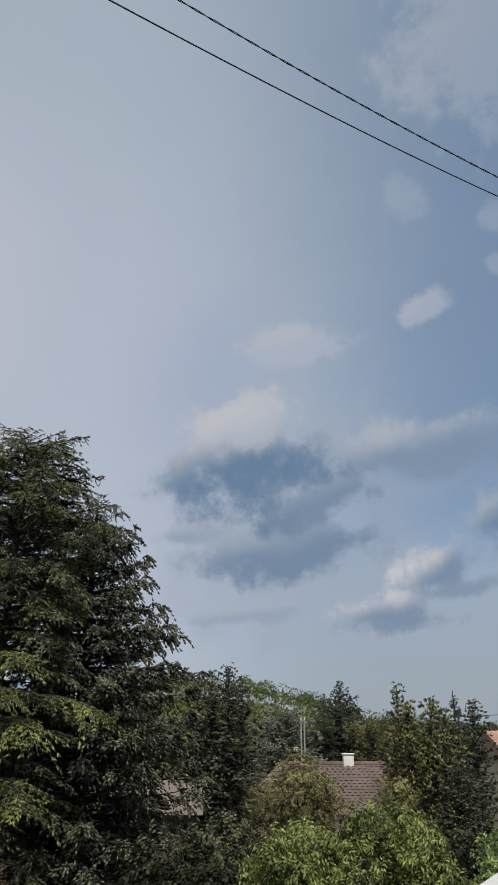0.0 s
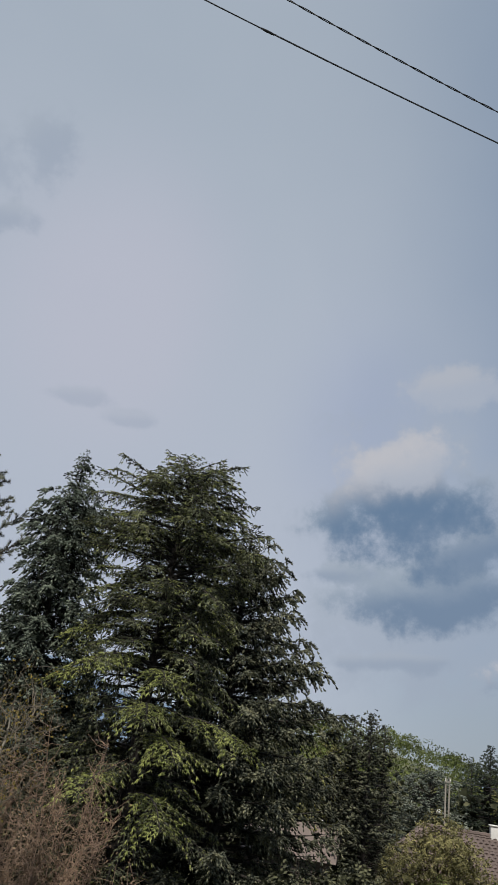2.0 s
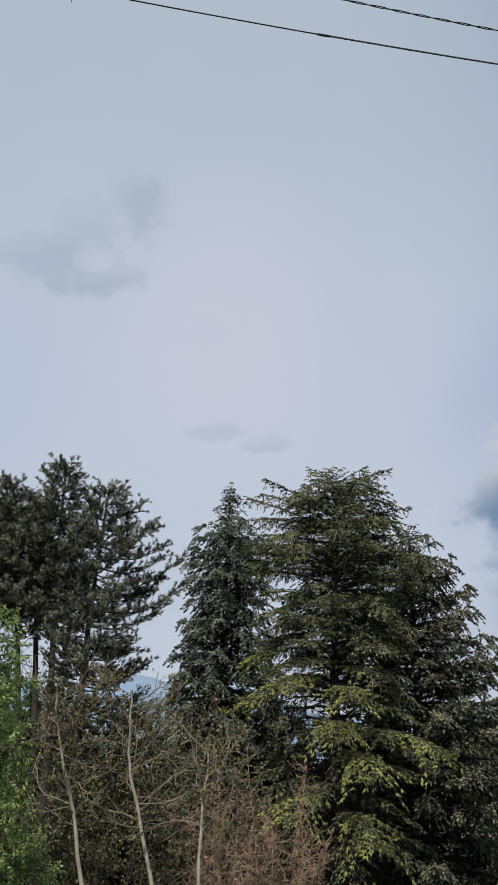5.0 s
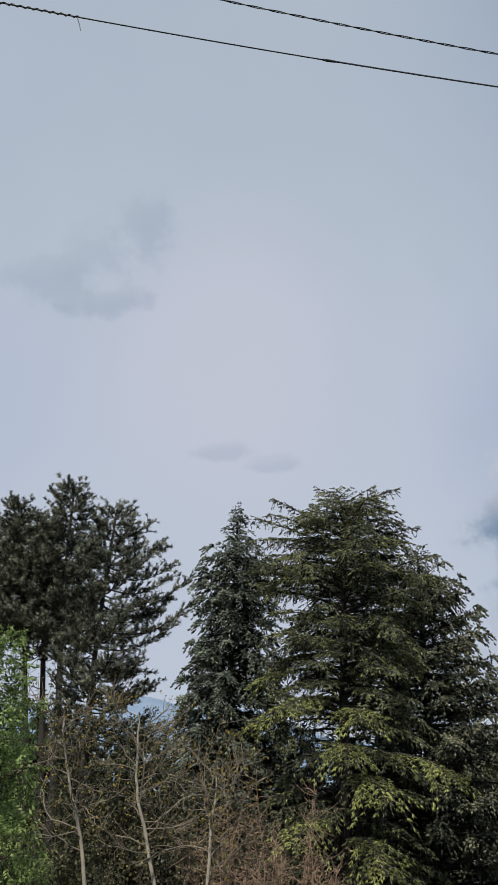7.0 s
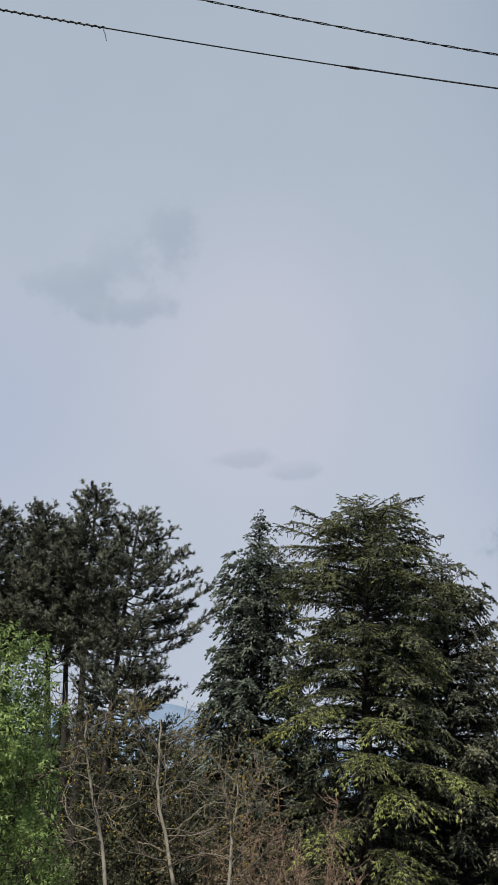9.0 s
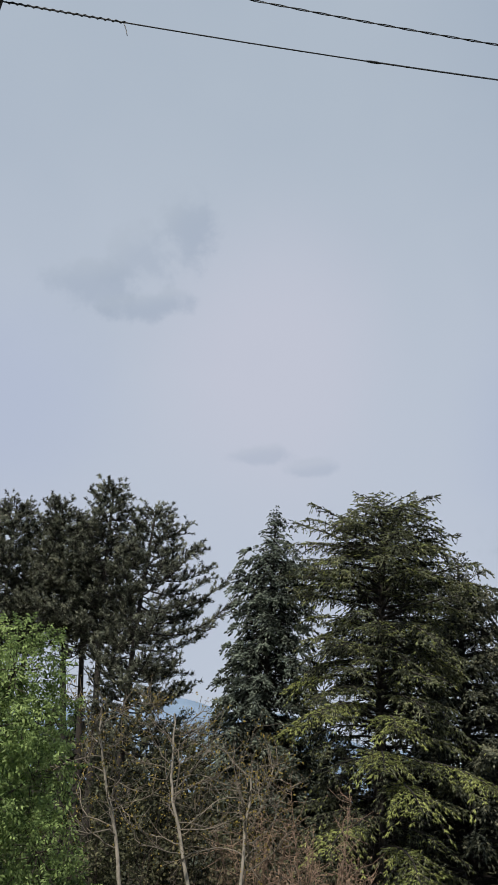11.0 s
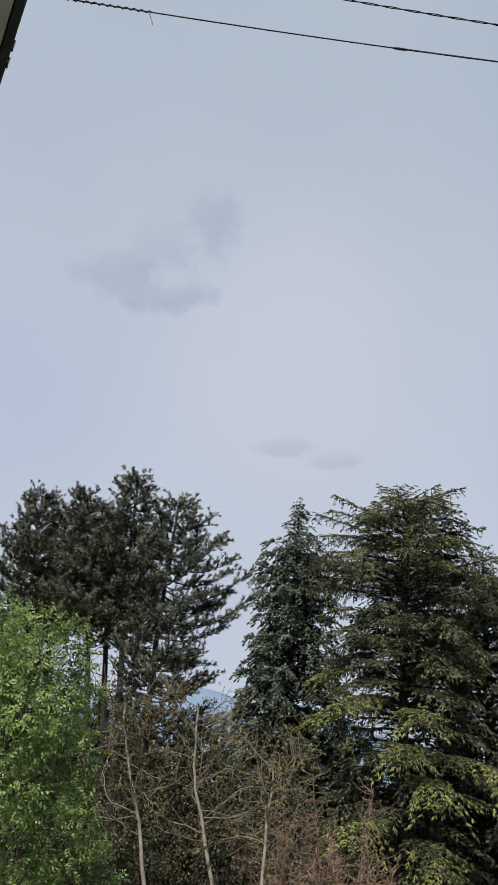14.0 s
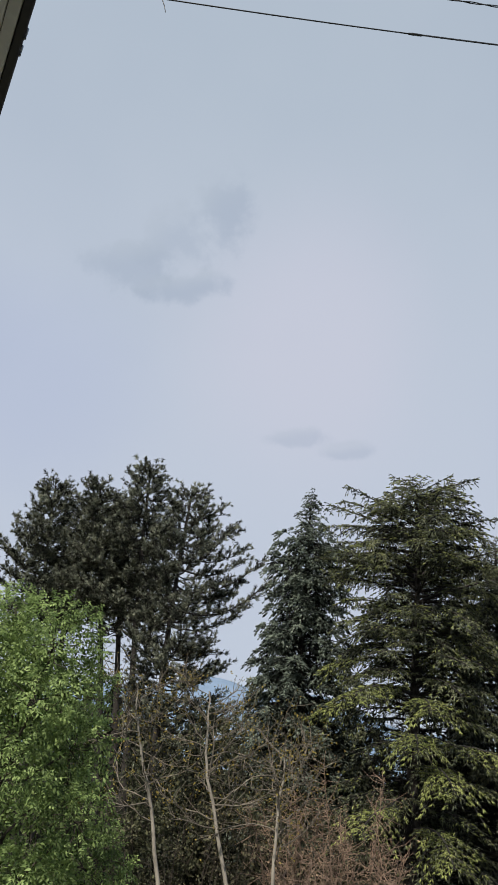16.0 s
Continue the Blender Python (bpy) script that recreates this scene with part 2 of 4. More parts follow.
WOODPOLE = surface("weathered_pole_wood", (0.16, 0.14, 0.12), (0.3, 0.27, 0.23), 5, 0.9, 0.4, 30, (1, 1, 0.1))
GLASS = surface("dark_window_glass", (0.02, 0.025, 0.03), (0.04, 0.045, 0.05), 2, 0.08, 0.0)
GRASS = surface("grass_and_soil", (0.045, 0.05, 0.022), (0.10, 0.105, 0.05), 0.25, 0.95, 0.6, 6)
# the blue is the haze of distance, put into the woods' colour
MOUNTAIN = surface("haze_blue_mountain_woods", (0.10, 0.15, 0.22), (0.16, 0.22, 0.30), 0.004, 0.95, 0.0, 0.03)


# ---------------------------------------------------------------- mesh tools
def mesh_of(name, verts, tris, mat):
    verts, tris = np.asarray(verts, np.float32), np.asarray(tris, np.int32)
    me = bpy.data.meshes.new(name)
    me.vertices.add(len(verts))
    me.vertices.foreach_set("co", verts.ravel())
    me.loops.add(tris.size)
    me.loops.foreach_set("vertex_index", tris.ravel())
    me.polygons.add(len(tris))
    me.polygons.foreach_set("loop_start", np.arange(0, tris.size, 3, dtype=np.int32))
    me.update(calc_edges=True)
    me.materials.append(mat)
    return me


def joined(pieces):
    vs, fs, k = [], [], 0
    for v, f in pieces:
        if len(v):
            vs.append(np.asarray(v, float))
            fs.append(np.asarray(f, int) + k)
            k += len(v)
    return np.concatenate(vs), np.concatenate(fs)


def part(name, piece, mat, parent=None, label=""):
    """Links one mesh object under a thing."""
    ob = new(name, mesh_of(name, *piece, mat))
    ob.parent = parent
    if label:
        ob["label"] = label
    return ob


def bpart(name, bm, mat, parent=None, label=""):
    me = bpy.data.meshes.new(name)
    bm.to_mesh(me)
    bm.free()
    me.materials.append(mat)
    ob = new(name, me)
    ob.parent = parent
    if label:
        ob["label"] = label
    return ob


def thing(name, at, label, category, group="", kind=""):
    ob = new(name)
    ob.location = at
    return tagged(ob, label, category, group, kind)


def unit(a):
    a = np.asarray(a, float)
    return a / np.maximum(np.linalg.norm(a, axis=-1, keepdims=True), 1e-9)


def turns(ways, ups):
    """Rotation matrices whose y runs along ways, with z near ups."""
    y = unit(ways)
    x = unit(np.cross(y, ups))
    return np.stack((x, y, np.cross(x, y)), axis=-1)


def scatter(template, pos, rot, size):
    tv, tf = template
    v = np.einsum("nij,kj->nki", rot, tv) * size[:, None, None] + pos[:, None, :]
    f = tf[None] + (np.arange(len(pos)) * len(tv))[:, None, None]
    return v.reshape(-1, 3), f.reshape(-1, 3)


def tube(points, radii, sides=6):
    p, r = np.asarray(points, float), np.asarray(radii, float)
    way = unit(np.gradient(p, axis=0))
    ref = np.where(np.abs(way[:, 2:3]) > 0.8, [[1.0, 0, 0]], [[0, 0, 1.0]])
    x = unit(np.cross(way, ref))
    y = np.cross(way, x)
    a = np.linspace(0, 2 * np.pi, sides, endpoint=False)
    ring = x[:, None] * np.cos(a)[None, :, None] + y[:, None] * np.sin(a)[None, :, None]
    v = (p[:, None] + ring * r[:, None, None]).reshape(-1, 3)
    f = []
    for i in range(len(p) - 1):
        for j in range(sides):
            a0, b0 = i * sides + j, i * sides + (j + 1) % sides
            f += [(a0, b0, b0 + sides), (a0, b0 + sides, a0 + sides)]
    return v, np.array(f)


def blades(rng, n, length, reach, width, lift=0.6, lean=0.6):
    """A short shoot, along y, of n needles or scales."""
    v, f = [], []
    for k in range(n):
        y0 = length * k / n
        a = rng.uniform(-0.35, math.pi + 0.35)
        d = np.array([math.cos(a), lean * rng.uniform(0.7, 1.3), math.sin(a) * lift])
        tip = np.array([0, y0, 0]) + d / np.linalg.norm(d) * reach * rng.uniform(0.75, 1.2)
        side = unit(np.cross(d, rng.normal(size=3))) * width / 2
        v += [np.array([0, y0, 0]) - side, np.array([0, y0, 0]) + side, tip]
        f.append((3 * k, 3 * k + 1, 3 * k + 2))
    return np.array(v), np.array(f)


def sprig(rng, length, width, n, reach, wide):
    """A needle-clad twig end, along y: a slim tapered body of close-set needles with n needles that stand out."""
    ring = [(width / 2 * math.cos(a), length * 0.5, width / 2 * math.sin(a)) for a in (0.5, 2.6, 4.7)]
    v = [(0, 0, 0), *ring, (0, length, 0)]
    f = [(0, 2, 1), (0, 3, 2), (0, 1, 3), (4, 1, 2), (4, 2, 3), (4, 3, 1)]
    nv, nf = blades(rng, n, length * 0.85, reach, wide, 0.8, 1.1)
    return np.concatenate((np.array(v, float), nv)), np.concatenate((np.array(f), nf + len(v)))


def leaf(long, wide, fold=0.15):
    v = np.array([(0, 0, 0), (wide / 2, long * 0.4, fold * wide), (0, long, -0.08 * long), (-wide / 2, long * 0.4, fold * wide)])
    return v, np.array([(0, 1, 2), (0, 2, 3)])


RNG = np.random.default_rng(7)


def leaf_shoot(rng, n, length, long, wide, droop):
    """A twig, along y, with n drooping leaves."""
    tv, tf = leaf(long, wide)
    y = np.linspace(0.1, 1.0, n) * length
    pos = np.stack((0 * y, y, 0 * y), axis=-1)
    side = np.where(np.arange(n) % 2, 1.0, -1.0)
    way = np.stack((side * rng.uniform(0.5, 1.0, n), rng.uniform(0.3, 0.9, n), -droop * rng.uniform(0.4, 1.2, n)), axis=-1)
    return scatter((tv, tf), pos, turns(way, rng.normal(0, 0.3, (n, 3)) + [0, 0, 1.0]), rng.uniform(0.75, 1.2, n))



# ---------------------------------------------------------------- trees
def conifer(rng, height, profile, limbs, style, lean=(0, 0), bare=0.03, side=(0.0, 0.0), spacing=0.13, rise=0.1, sag=0.2,
            shoot=None, size=1.0, trunk_r=0.25, ragged=0.25, twig_len=1.0, tip_up=0.1, fans=0.55, hang=1.5,
            cords=8, dead=0):
    """Trunk, branches and crown of a conifer. profile: (share of the height, reach); side: bearing and weight of its
    fuller side; dead: count of dark twigs added as inner shade.
    """
    hs, rs = zip(*profile)
    lean = np.array((*lean, 0.0))

    def core(z):
        t = np.asarray(z) / height
        return lean * (t ** 1.3)[..., None] + np.stack((0 * t, 0 * t, t * height), axis=-1)
    zs = np.linspace(0, height * 0.97, 14)
    trunk = tube(core(zs), trunk_r * (1 - zs / height) ** 0.8 + 0.012, 8)
    wood, at, way, up, big = [], [], [], [], []
    for i in range(limbs):
        h = bare + (0.995 - bare) * ((i + rng.uniform(0, 1)) / limbs) ** (0.75 if style == "flat" else 1.0)
        a = i * 2.39996 + rng.uniform(-0.4, 0.4)
        reach = np.interp(h, hs, rs) * (1 + side[1] * math.cos(a - side[0])) * (1 - ragged * rng.uniform(0, 1) ** 2 + 0.10 * rng.uniform(-1, 1))
        if reach < 0.1:
            continue
        out = np.array([math.sin(a), math.cos(a), 0.0])
        s = np.linspace(0, 1, 9)
        young = max(0.0, (h - 0.7) / 0.3)
        bend = rng.uniform(-0.2, 0.2)
        lift = rise + rng.normal(0, 0.09)
        slim = min(1.0, 0.4 + 0.7 * reach)
        across = np.array([out[1], -out[0], 0])
        line = core(np.full(9, h * height)) + out * (s * reach)[:, None] + across * (bend * s ** 2 * reach)[:, None]
        line[:, 2] += reach * ((lift + (0.36 if style == "flat" else 0.5) * young) * s - sag * (1 - 0.7 * young) * s ** 2 + tip_up * s ** 4)
        wood.append(tube(line, (0.012 + 0.014 * reach) * (1 - s * 0.9), 4))
        n = max(3, int(reach * 0.9 / (spacing * 1.15 if style == "flat" else 0.165)))
        for q in np.linspace((0.16 if style == "flat" else 0.3) if reach > 1 else 0.1, 1.0, n) + rng.uniform(-0.02, 0.02, n):
            q = min(q, 1.0)
            root = np.array([np.interp(q, s, line[:, c]) for c in range(3)])
            along = unit(np.array([np.interp(min(1, q + 0.06), s, line[:, c]) for c in range(3)]) - np.array([np.interp(q - 0.06, s, line[:, c]) for c in range(3)]))
            if style == "flat":
                for sd in (-1, 1):
                    tl = twig_len * min(1.2, 0.32 * reach * (1.0 - q) + 0.14) * rng.uniform(0.5, 1.3)
                    d = unit(along * rng.uniform(0.45, 1.0) + sd * across * rng.uniform(0.4, 1.0) + np.array([0, 0, rng.uniform(-0.2, 0.22)]))
                    m = max(1, int(tl / spacing))
                    k = (np.arange(m) + 0.3) * spacing
                    p = root + d * k[:, None]
                    fall = rng.uniform(0.3, 1.2) * (1 - 0.85 * young)
                    p[:, 2] -= fall * k ** 2
                    ways = d + rng.normal(0, 0.16, (m, 3)) - np.array([0, 0, 1.0]) * (2 * fall * k)[:, None]
                    at.append(p), way.append(ways), up.append(np.tile([0, 0, 1.0], (m, 1))), big.append(rng.uniform(0.8, 1.25, m))
                    # short side shoots, turned out and drooping
                    turn = np.where(np.arange(m) % 2, 1.0, -1.0)[:, None] * unit(np.cross(d, [0, 0, 1.0]))
                    ways = d * 0.7 + turn * rng.uniform(0.5, 1.1, (m, 1)) - np.array([0, 0, 1.0]) * rng.uniform(0, 0.55 - 0.4 * young, (m, 1))
                    at.append(p), way.append(ways), up.append(np.tile([0, 0, 1.0], (m, 1))), big.append(rng.uniform(0.6, 1.1, m))
            elif rng.uniform() < fans:
                # a tuft of twigs that arch over and hang as cords
                node = root + rng.normal(0, 0.05, 3)
                for c in range(cords):
                    tl = slim * twig_len * rng.uniform(0.22, 0.68)
                    d = unit(out * rng.uniform(-0.1, 0.9) + across * rng.uniform(-0.75, 0.75) + np.array([0, 0, rng.uniform(-0.2, 0.25) + 2.2 * max(0.0, rise - 0.35)]))
                    m = max(1, int(tl / spacing))
                    k = (np.arange(m) + 0.2) * spacing
                    p = node + d * k[:, None]
                    p[:, 2] -= hang * k ** 2
                    ways = d - np.array([0, 0, 1.0]) * (1.9 * hang * k)[:, None] + rng.normal(0, 0.12, (m, 3))
                    at.append(p), way.append(ways), up.append(np.tile(out * 0.5 + [0, 0, 1.0], (m, 1))), big.append(slim * rng.uniform(0.8, 1.25, m))
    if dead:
        # dead brown twigs round the trunk, added as the dark of the crown's shaded inside
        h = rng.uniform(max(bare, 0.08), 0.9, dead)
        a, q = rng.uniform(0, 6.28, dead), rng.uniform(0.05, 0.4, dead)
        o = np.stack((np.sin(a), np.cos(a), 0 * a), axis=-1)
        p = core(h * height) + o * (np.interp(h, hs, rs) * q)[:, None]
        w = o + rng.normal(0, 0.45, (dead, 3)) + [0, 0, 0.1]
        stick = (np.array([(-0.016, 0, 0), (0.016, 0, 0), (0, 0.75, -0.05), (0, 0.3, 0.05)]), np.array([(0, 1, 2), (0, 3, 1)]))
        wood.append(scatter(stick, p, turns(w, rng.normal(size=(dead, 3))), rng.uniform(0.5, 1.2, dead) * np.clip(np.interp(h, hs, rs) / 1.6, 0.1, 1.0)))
    at, way, up, big = (np.concatenate(q) for q in (at, way, up, big))
    crown = scatter(shoot, at, turns(way, up), big * size)
    return trunk, joined(wood), crown


def plant(name, base, pieces, mats, label, category="tree", group=""):
    ob = thing(name, base, label, category, group)
    for n, p, m in zip(("trunk", "wood", "crown"), pieces, mats):
        q = part(n, p, m, ob)
        if n != "trunk":
            q["kind"] = "stuff"
    return ob


CEDAR_SHOOT = sprig(RNG, 0.15, 0.036, 4, 0.045, 0.016)
WEEP_SHOOT = sprig(RNG, 0.135, 0.052, 3, 0.055, 0.026)
FAR_SHOOT = sprig(RNG, 0.21, 0.09, 3, 0.09, 0.05)
NEEDLES = blades(RNG, 19, 0.13, 0.125, 0.026, 1.0, 0.8)


def ground_at(az, d, z=0.0):
    return Vector((d * math.sin(radians(az)), d * math.cos(radians(az)), z))


def cedar_bough(rng, root, bearing_, reach, lift, droop, width, sprays, old, young, fresh, step=0.15):
    """One bough of the cedar: an arched limb with level side branches, set with short upright-fanned twigs. fresh:
    share of this year's yellow-green growth, in a painted sunlit tone.
    """
    a = radians(bearing_)
    if root[2] < 9.0:
        reach *= 1 - 0.2 * max(0.0, -math.sin(a))
    out = np.array([math.sin(a), math.cos(a), 0.0])
    across = np.array([out[1], -out[0], 0])
    s = np.linspace(0, 1, 10)
    bend = rng.uniform(-0.16, 0.16)
    line = root + out * (s * reach)[:, None] + across * (bend * s ** 2 * reach)[:, None]
    line[:, 2] += reach * (lift * s - droop * s ** 2.4)
    wood = [tube(line, (0.012 + 0.015 * reach) * (1 - 0.88 * s), 5)]
    n = max(4, int(reach * 0.75 / step))
    for q in (np.linspace(0.26, 1.0, n) + rng.uniform(-0.5, 0.5, n) * 0.74 / n).clip(0.2, 1.0):
        at0 = np.array([np.interp(q, s, line[:, c]) for c in range(3)])
        along = unit(np.array([np.interp(min(1, q + 0.05), s, line[:, c]) for c in range(3)]) - np.array([np.interp(q - 0.05, s, line[:, c]) for c in range(3)]))
        for sd in (-1, 1):
            bl = width * (0.25 + 0.95 * math.sin(math.pi * min(1, (1.06 - q) * 1.15)) ** 0.8) * rng.uniform(0.55, 1.2)
            d = unit(along * rng.uniform(0.55, 0.95) + sd * across * rng.uniform(0.6, 1.0) + [0, 0, rng.uniform(-0.08, 0.14)])
            m = max(2, int(bl / sprays))
            k = (np.arange(m) + rng.uniform(-0.2, 0.7, m)).clip(0.1) * bl / m
            sink = rng.uniform(0.15, 0.7)
            p = at0 + d * k[:, None]
            p[:, 2] -= sink * k ** 2
            wood.append(tube(np.array([at0, p[m // 2], p[-1]]), [0.012, 0.008, 0.005], 3))
            fall = np.array([0, 0, 1.0]) * (2 * sink * k)[:, None]
            side = unit(np.cross(d, [0, 0, 1.0]))
            for turn, amount in ((0.0, 1.0), (1.0, 0.92), (-1.0, 0.92)):
                ways = d * (1.0 if turn == 0 else 0.75) + side * turn * rng.uniform(0.4, 1.1, (m, 1)) - fall + rng.normal(0, 0.17, (m, 3)) - [0, 0, 0.0 if turn == 0 else 0.22]
                size = amount * rng.uniform(0.75, 1.2, m)
                lit = rng.uniform(0, 1, m) < fresh * min(1.2, 0.2 + 1.2 * q)
                for pick, store in ((lit, young), (~lit, old)):
                    if pick.any():
                        store.append((p[pick], ways[pick], size[pick]))
            # limp older twigs below the plate
            if rng.uniform() < 0.8:
                m2 = max(1, m // 2)
                ways = d * 0.35 + rng.normal(0, 0.25, (m2, 3)) - [0, 0, 0.9]
                old.append((p[:m2] - [0, 0, 0.03], ways, rng.uniform(0.8, 1.4, m2)))
                old.append((p[:m2] - [0, 0, 0.03] + unit(ways) * 0.15, ways + rng.normal(0, 0.2, (m2, 3)), rng.uniform(0.7, 1.2, m2)))
    return wood


def cedar():
    rng = np.random.default_rng(11)
    d = 22.5
    h = EYE + d * math.tan(radians(21.7))
    base = ground_at(-18.1, d)
    zs = np.linspace(0, h * 0.968, 14)
    t = zs / h
    core = np.stack((0.25 * t ** 2, 0.1 * t, zs), axis=-1)
    trunk = tube(core, 0.24 * (1 - t) ** 0.8 + 0.015, 9)

    def on(z):
        return np.array([np.interp(z, zs, core[:, c]) for c in range(3)])
    old, young, wood = [], [], []
    # close-set upper dome: share of the height, reach
    prof = ([0.66, 0.74, 0.82, 0.89, 0.95, 1.0], [2.6, 2.75, 2.9, 2.65, 1.8, 0.8])
    for i in range(124):
        q = 0.66 + 0.335 * ((i + rng.uniform()) / 124) ** 0.9
        reach = np.interp(q, *prof) * rng.uniform(0.5, 1.06)
        top = max(0.0, (q - 0.66) / 0.34)
        wood += cedar_bough(rng, on(q * h * 0.968), i * 137.5 + rng.uniform(-15, 15), reach, 0.17 + 0.3 * top + rng.normal(0, 0.13), 0.26 - 0.05 * top, 0.72, 0.125, old, young, 0.24, 0.165)
    # a few long leaders that stand out of the dome
    for bearing_, q, reach, lift in ((262, 0.87, 2.75, 0.5), (275, 0.84, 2.8, 0.36), (240, 0.9, 2.3, 0.5), (84, 0.875, 2.2, 0.36), (98, 0.80, 3.0, 0.28), (112, 0.75, 3.1, 0.2), (70, 0.955, 1.7, 0.55), (60, 0.985, 0.9, 0.8), (250, 0.975, 0.8, 0.7), (250, 0.80, 3.0, 0.2)):
        wood += cedar_bough(rng, on(q * h), bearing_, reach, lift, 0.1, 0.42, 0.14, old, young, 0.12, 0.17)
    # spaced lower tiers with sky and dark between them: height, boughs, reach
    tiers = ((10.7, 9, 2.5), (10.1, 8, 2.6), (9.4, 8, 2.6), (8.7, 8, 2.6), (7.9, 7, 2.6), (7.1, 8, 2.7), (6.2, 7, 2.7), (5.3, 8, 2.8), (4.3, 7, 2.8), (3.0, 6, 2.7))
    for k, (z, n, reach) in enumerate(tiers):
        for j in range(n):
            wood += cedar_bough(rng, on(z + rng.uniform(-0.38, 0.38)), (j + rng.uniform(-0.25, 0.25)) * 360 / n + k * 47, reach * rng.uniform(0.7, 1.05),
                                0.22 + rng.normal(0, 0.12), 0.34, 0.72, 0.125, old, young, 0.16, 0.17)
    # broad low boughs in fresh growth and painted sunlight on the garden side: bearing, height, reach
    for bearing_, z, reach in ((182, 6.35, 3.6), (140, 5.9, 3.7), (188, 9.3, 2.9), (150, 9.0, 3.0), (140, 7.35, 3.5), (232, 9.0, 2.6), (108, 7.9, 3.7), (160, 8.1, 3.0), (250, 10.2, 2.5)):
        wood += cedar_bough(rng, on(z), bearing_, reach, 0.2, 0.32, 0.95, 0.125, old, young, 0.8, 0.13)
    # dark dead twigs added round the trunk to stand in for inner shade
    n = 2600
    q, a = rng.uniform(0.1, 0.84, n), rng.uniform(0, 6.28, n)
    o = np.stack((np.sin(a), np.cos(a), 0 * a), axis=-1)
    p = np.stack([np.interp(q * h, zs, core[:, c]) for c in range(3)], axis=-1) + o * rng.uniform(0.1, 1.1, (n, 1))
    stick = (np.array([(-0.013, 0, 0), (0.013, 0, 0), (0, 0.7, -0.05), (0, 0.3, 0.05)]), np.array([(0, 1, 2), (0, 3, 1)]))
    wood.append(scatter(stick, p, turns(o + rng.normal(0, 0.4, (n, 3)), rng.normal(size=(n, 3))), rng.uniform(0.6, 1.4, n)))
    ob = thing("cedar", base, "broad dark green cedar with yellow-green tips on level tiers", "tree", "tall garden conifers")
    part("trunk", trunk, BARK, ob)
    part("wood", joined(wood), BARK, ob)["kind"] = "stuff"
    for name, store, mat, label in (("crown", old, CEDAR, ""), ("young_lit_growth", young, CEDAR_YOUNG_LIT, "yellow-green spring growth with sunlight put into its colour")):
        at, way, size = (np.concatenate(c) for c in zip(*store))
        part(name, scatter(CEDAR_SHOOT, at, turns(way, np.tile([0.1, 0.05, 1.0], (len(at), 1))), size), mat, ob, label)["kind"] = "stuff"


def weeping_trees():
    d = 25.5
    h = EYE + d * math.tan(radians(17.3))
    prof = [(0, 3.7), (0.3, 3.8), (0.5, 3.5), (0.6, 3.1), (0.7, 2.55), (0.83, 1.65), (0.9, 0.95), (0.95, 0.4), (1.0, 0.12)]
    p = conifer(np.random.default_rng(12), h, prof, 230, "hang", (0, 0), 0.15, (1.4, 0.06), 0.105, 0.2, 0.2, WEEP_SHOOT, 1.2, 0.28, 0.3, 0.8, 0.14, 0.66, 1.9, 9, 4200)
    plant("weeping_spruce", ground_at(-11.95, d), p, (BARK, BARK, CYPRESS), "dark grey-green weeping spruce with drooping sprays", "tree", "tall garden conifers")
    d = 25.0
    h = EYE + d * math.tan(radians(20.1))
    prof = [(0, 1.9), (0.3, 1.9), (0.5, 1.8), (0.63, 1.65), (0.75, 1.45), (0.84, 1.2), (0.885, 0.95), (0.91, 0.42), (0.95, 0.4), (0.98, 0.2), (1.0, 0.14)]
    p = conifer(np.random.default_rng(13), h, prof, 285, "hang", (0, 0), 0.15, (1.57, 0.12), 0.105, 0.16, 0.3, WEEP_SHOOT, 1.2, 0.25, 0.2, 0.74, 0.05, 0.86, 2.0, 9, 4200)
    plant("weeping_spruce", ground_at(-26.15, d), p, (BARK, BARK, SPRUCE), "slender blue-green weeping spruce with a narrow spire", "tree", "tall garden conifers")


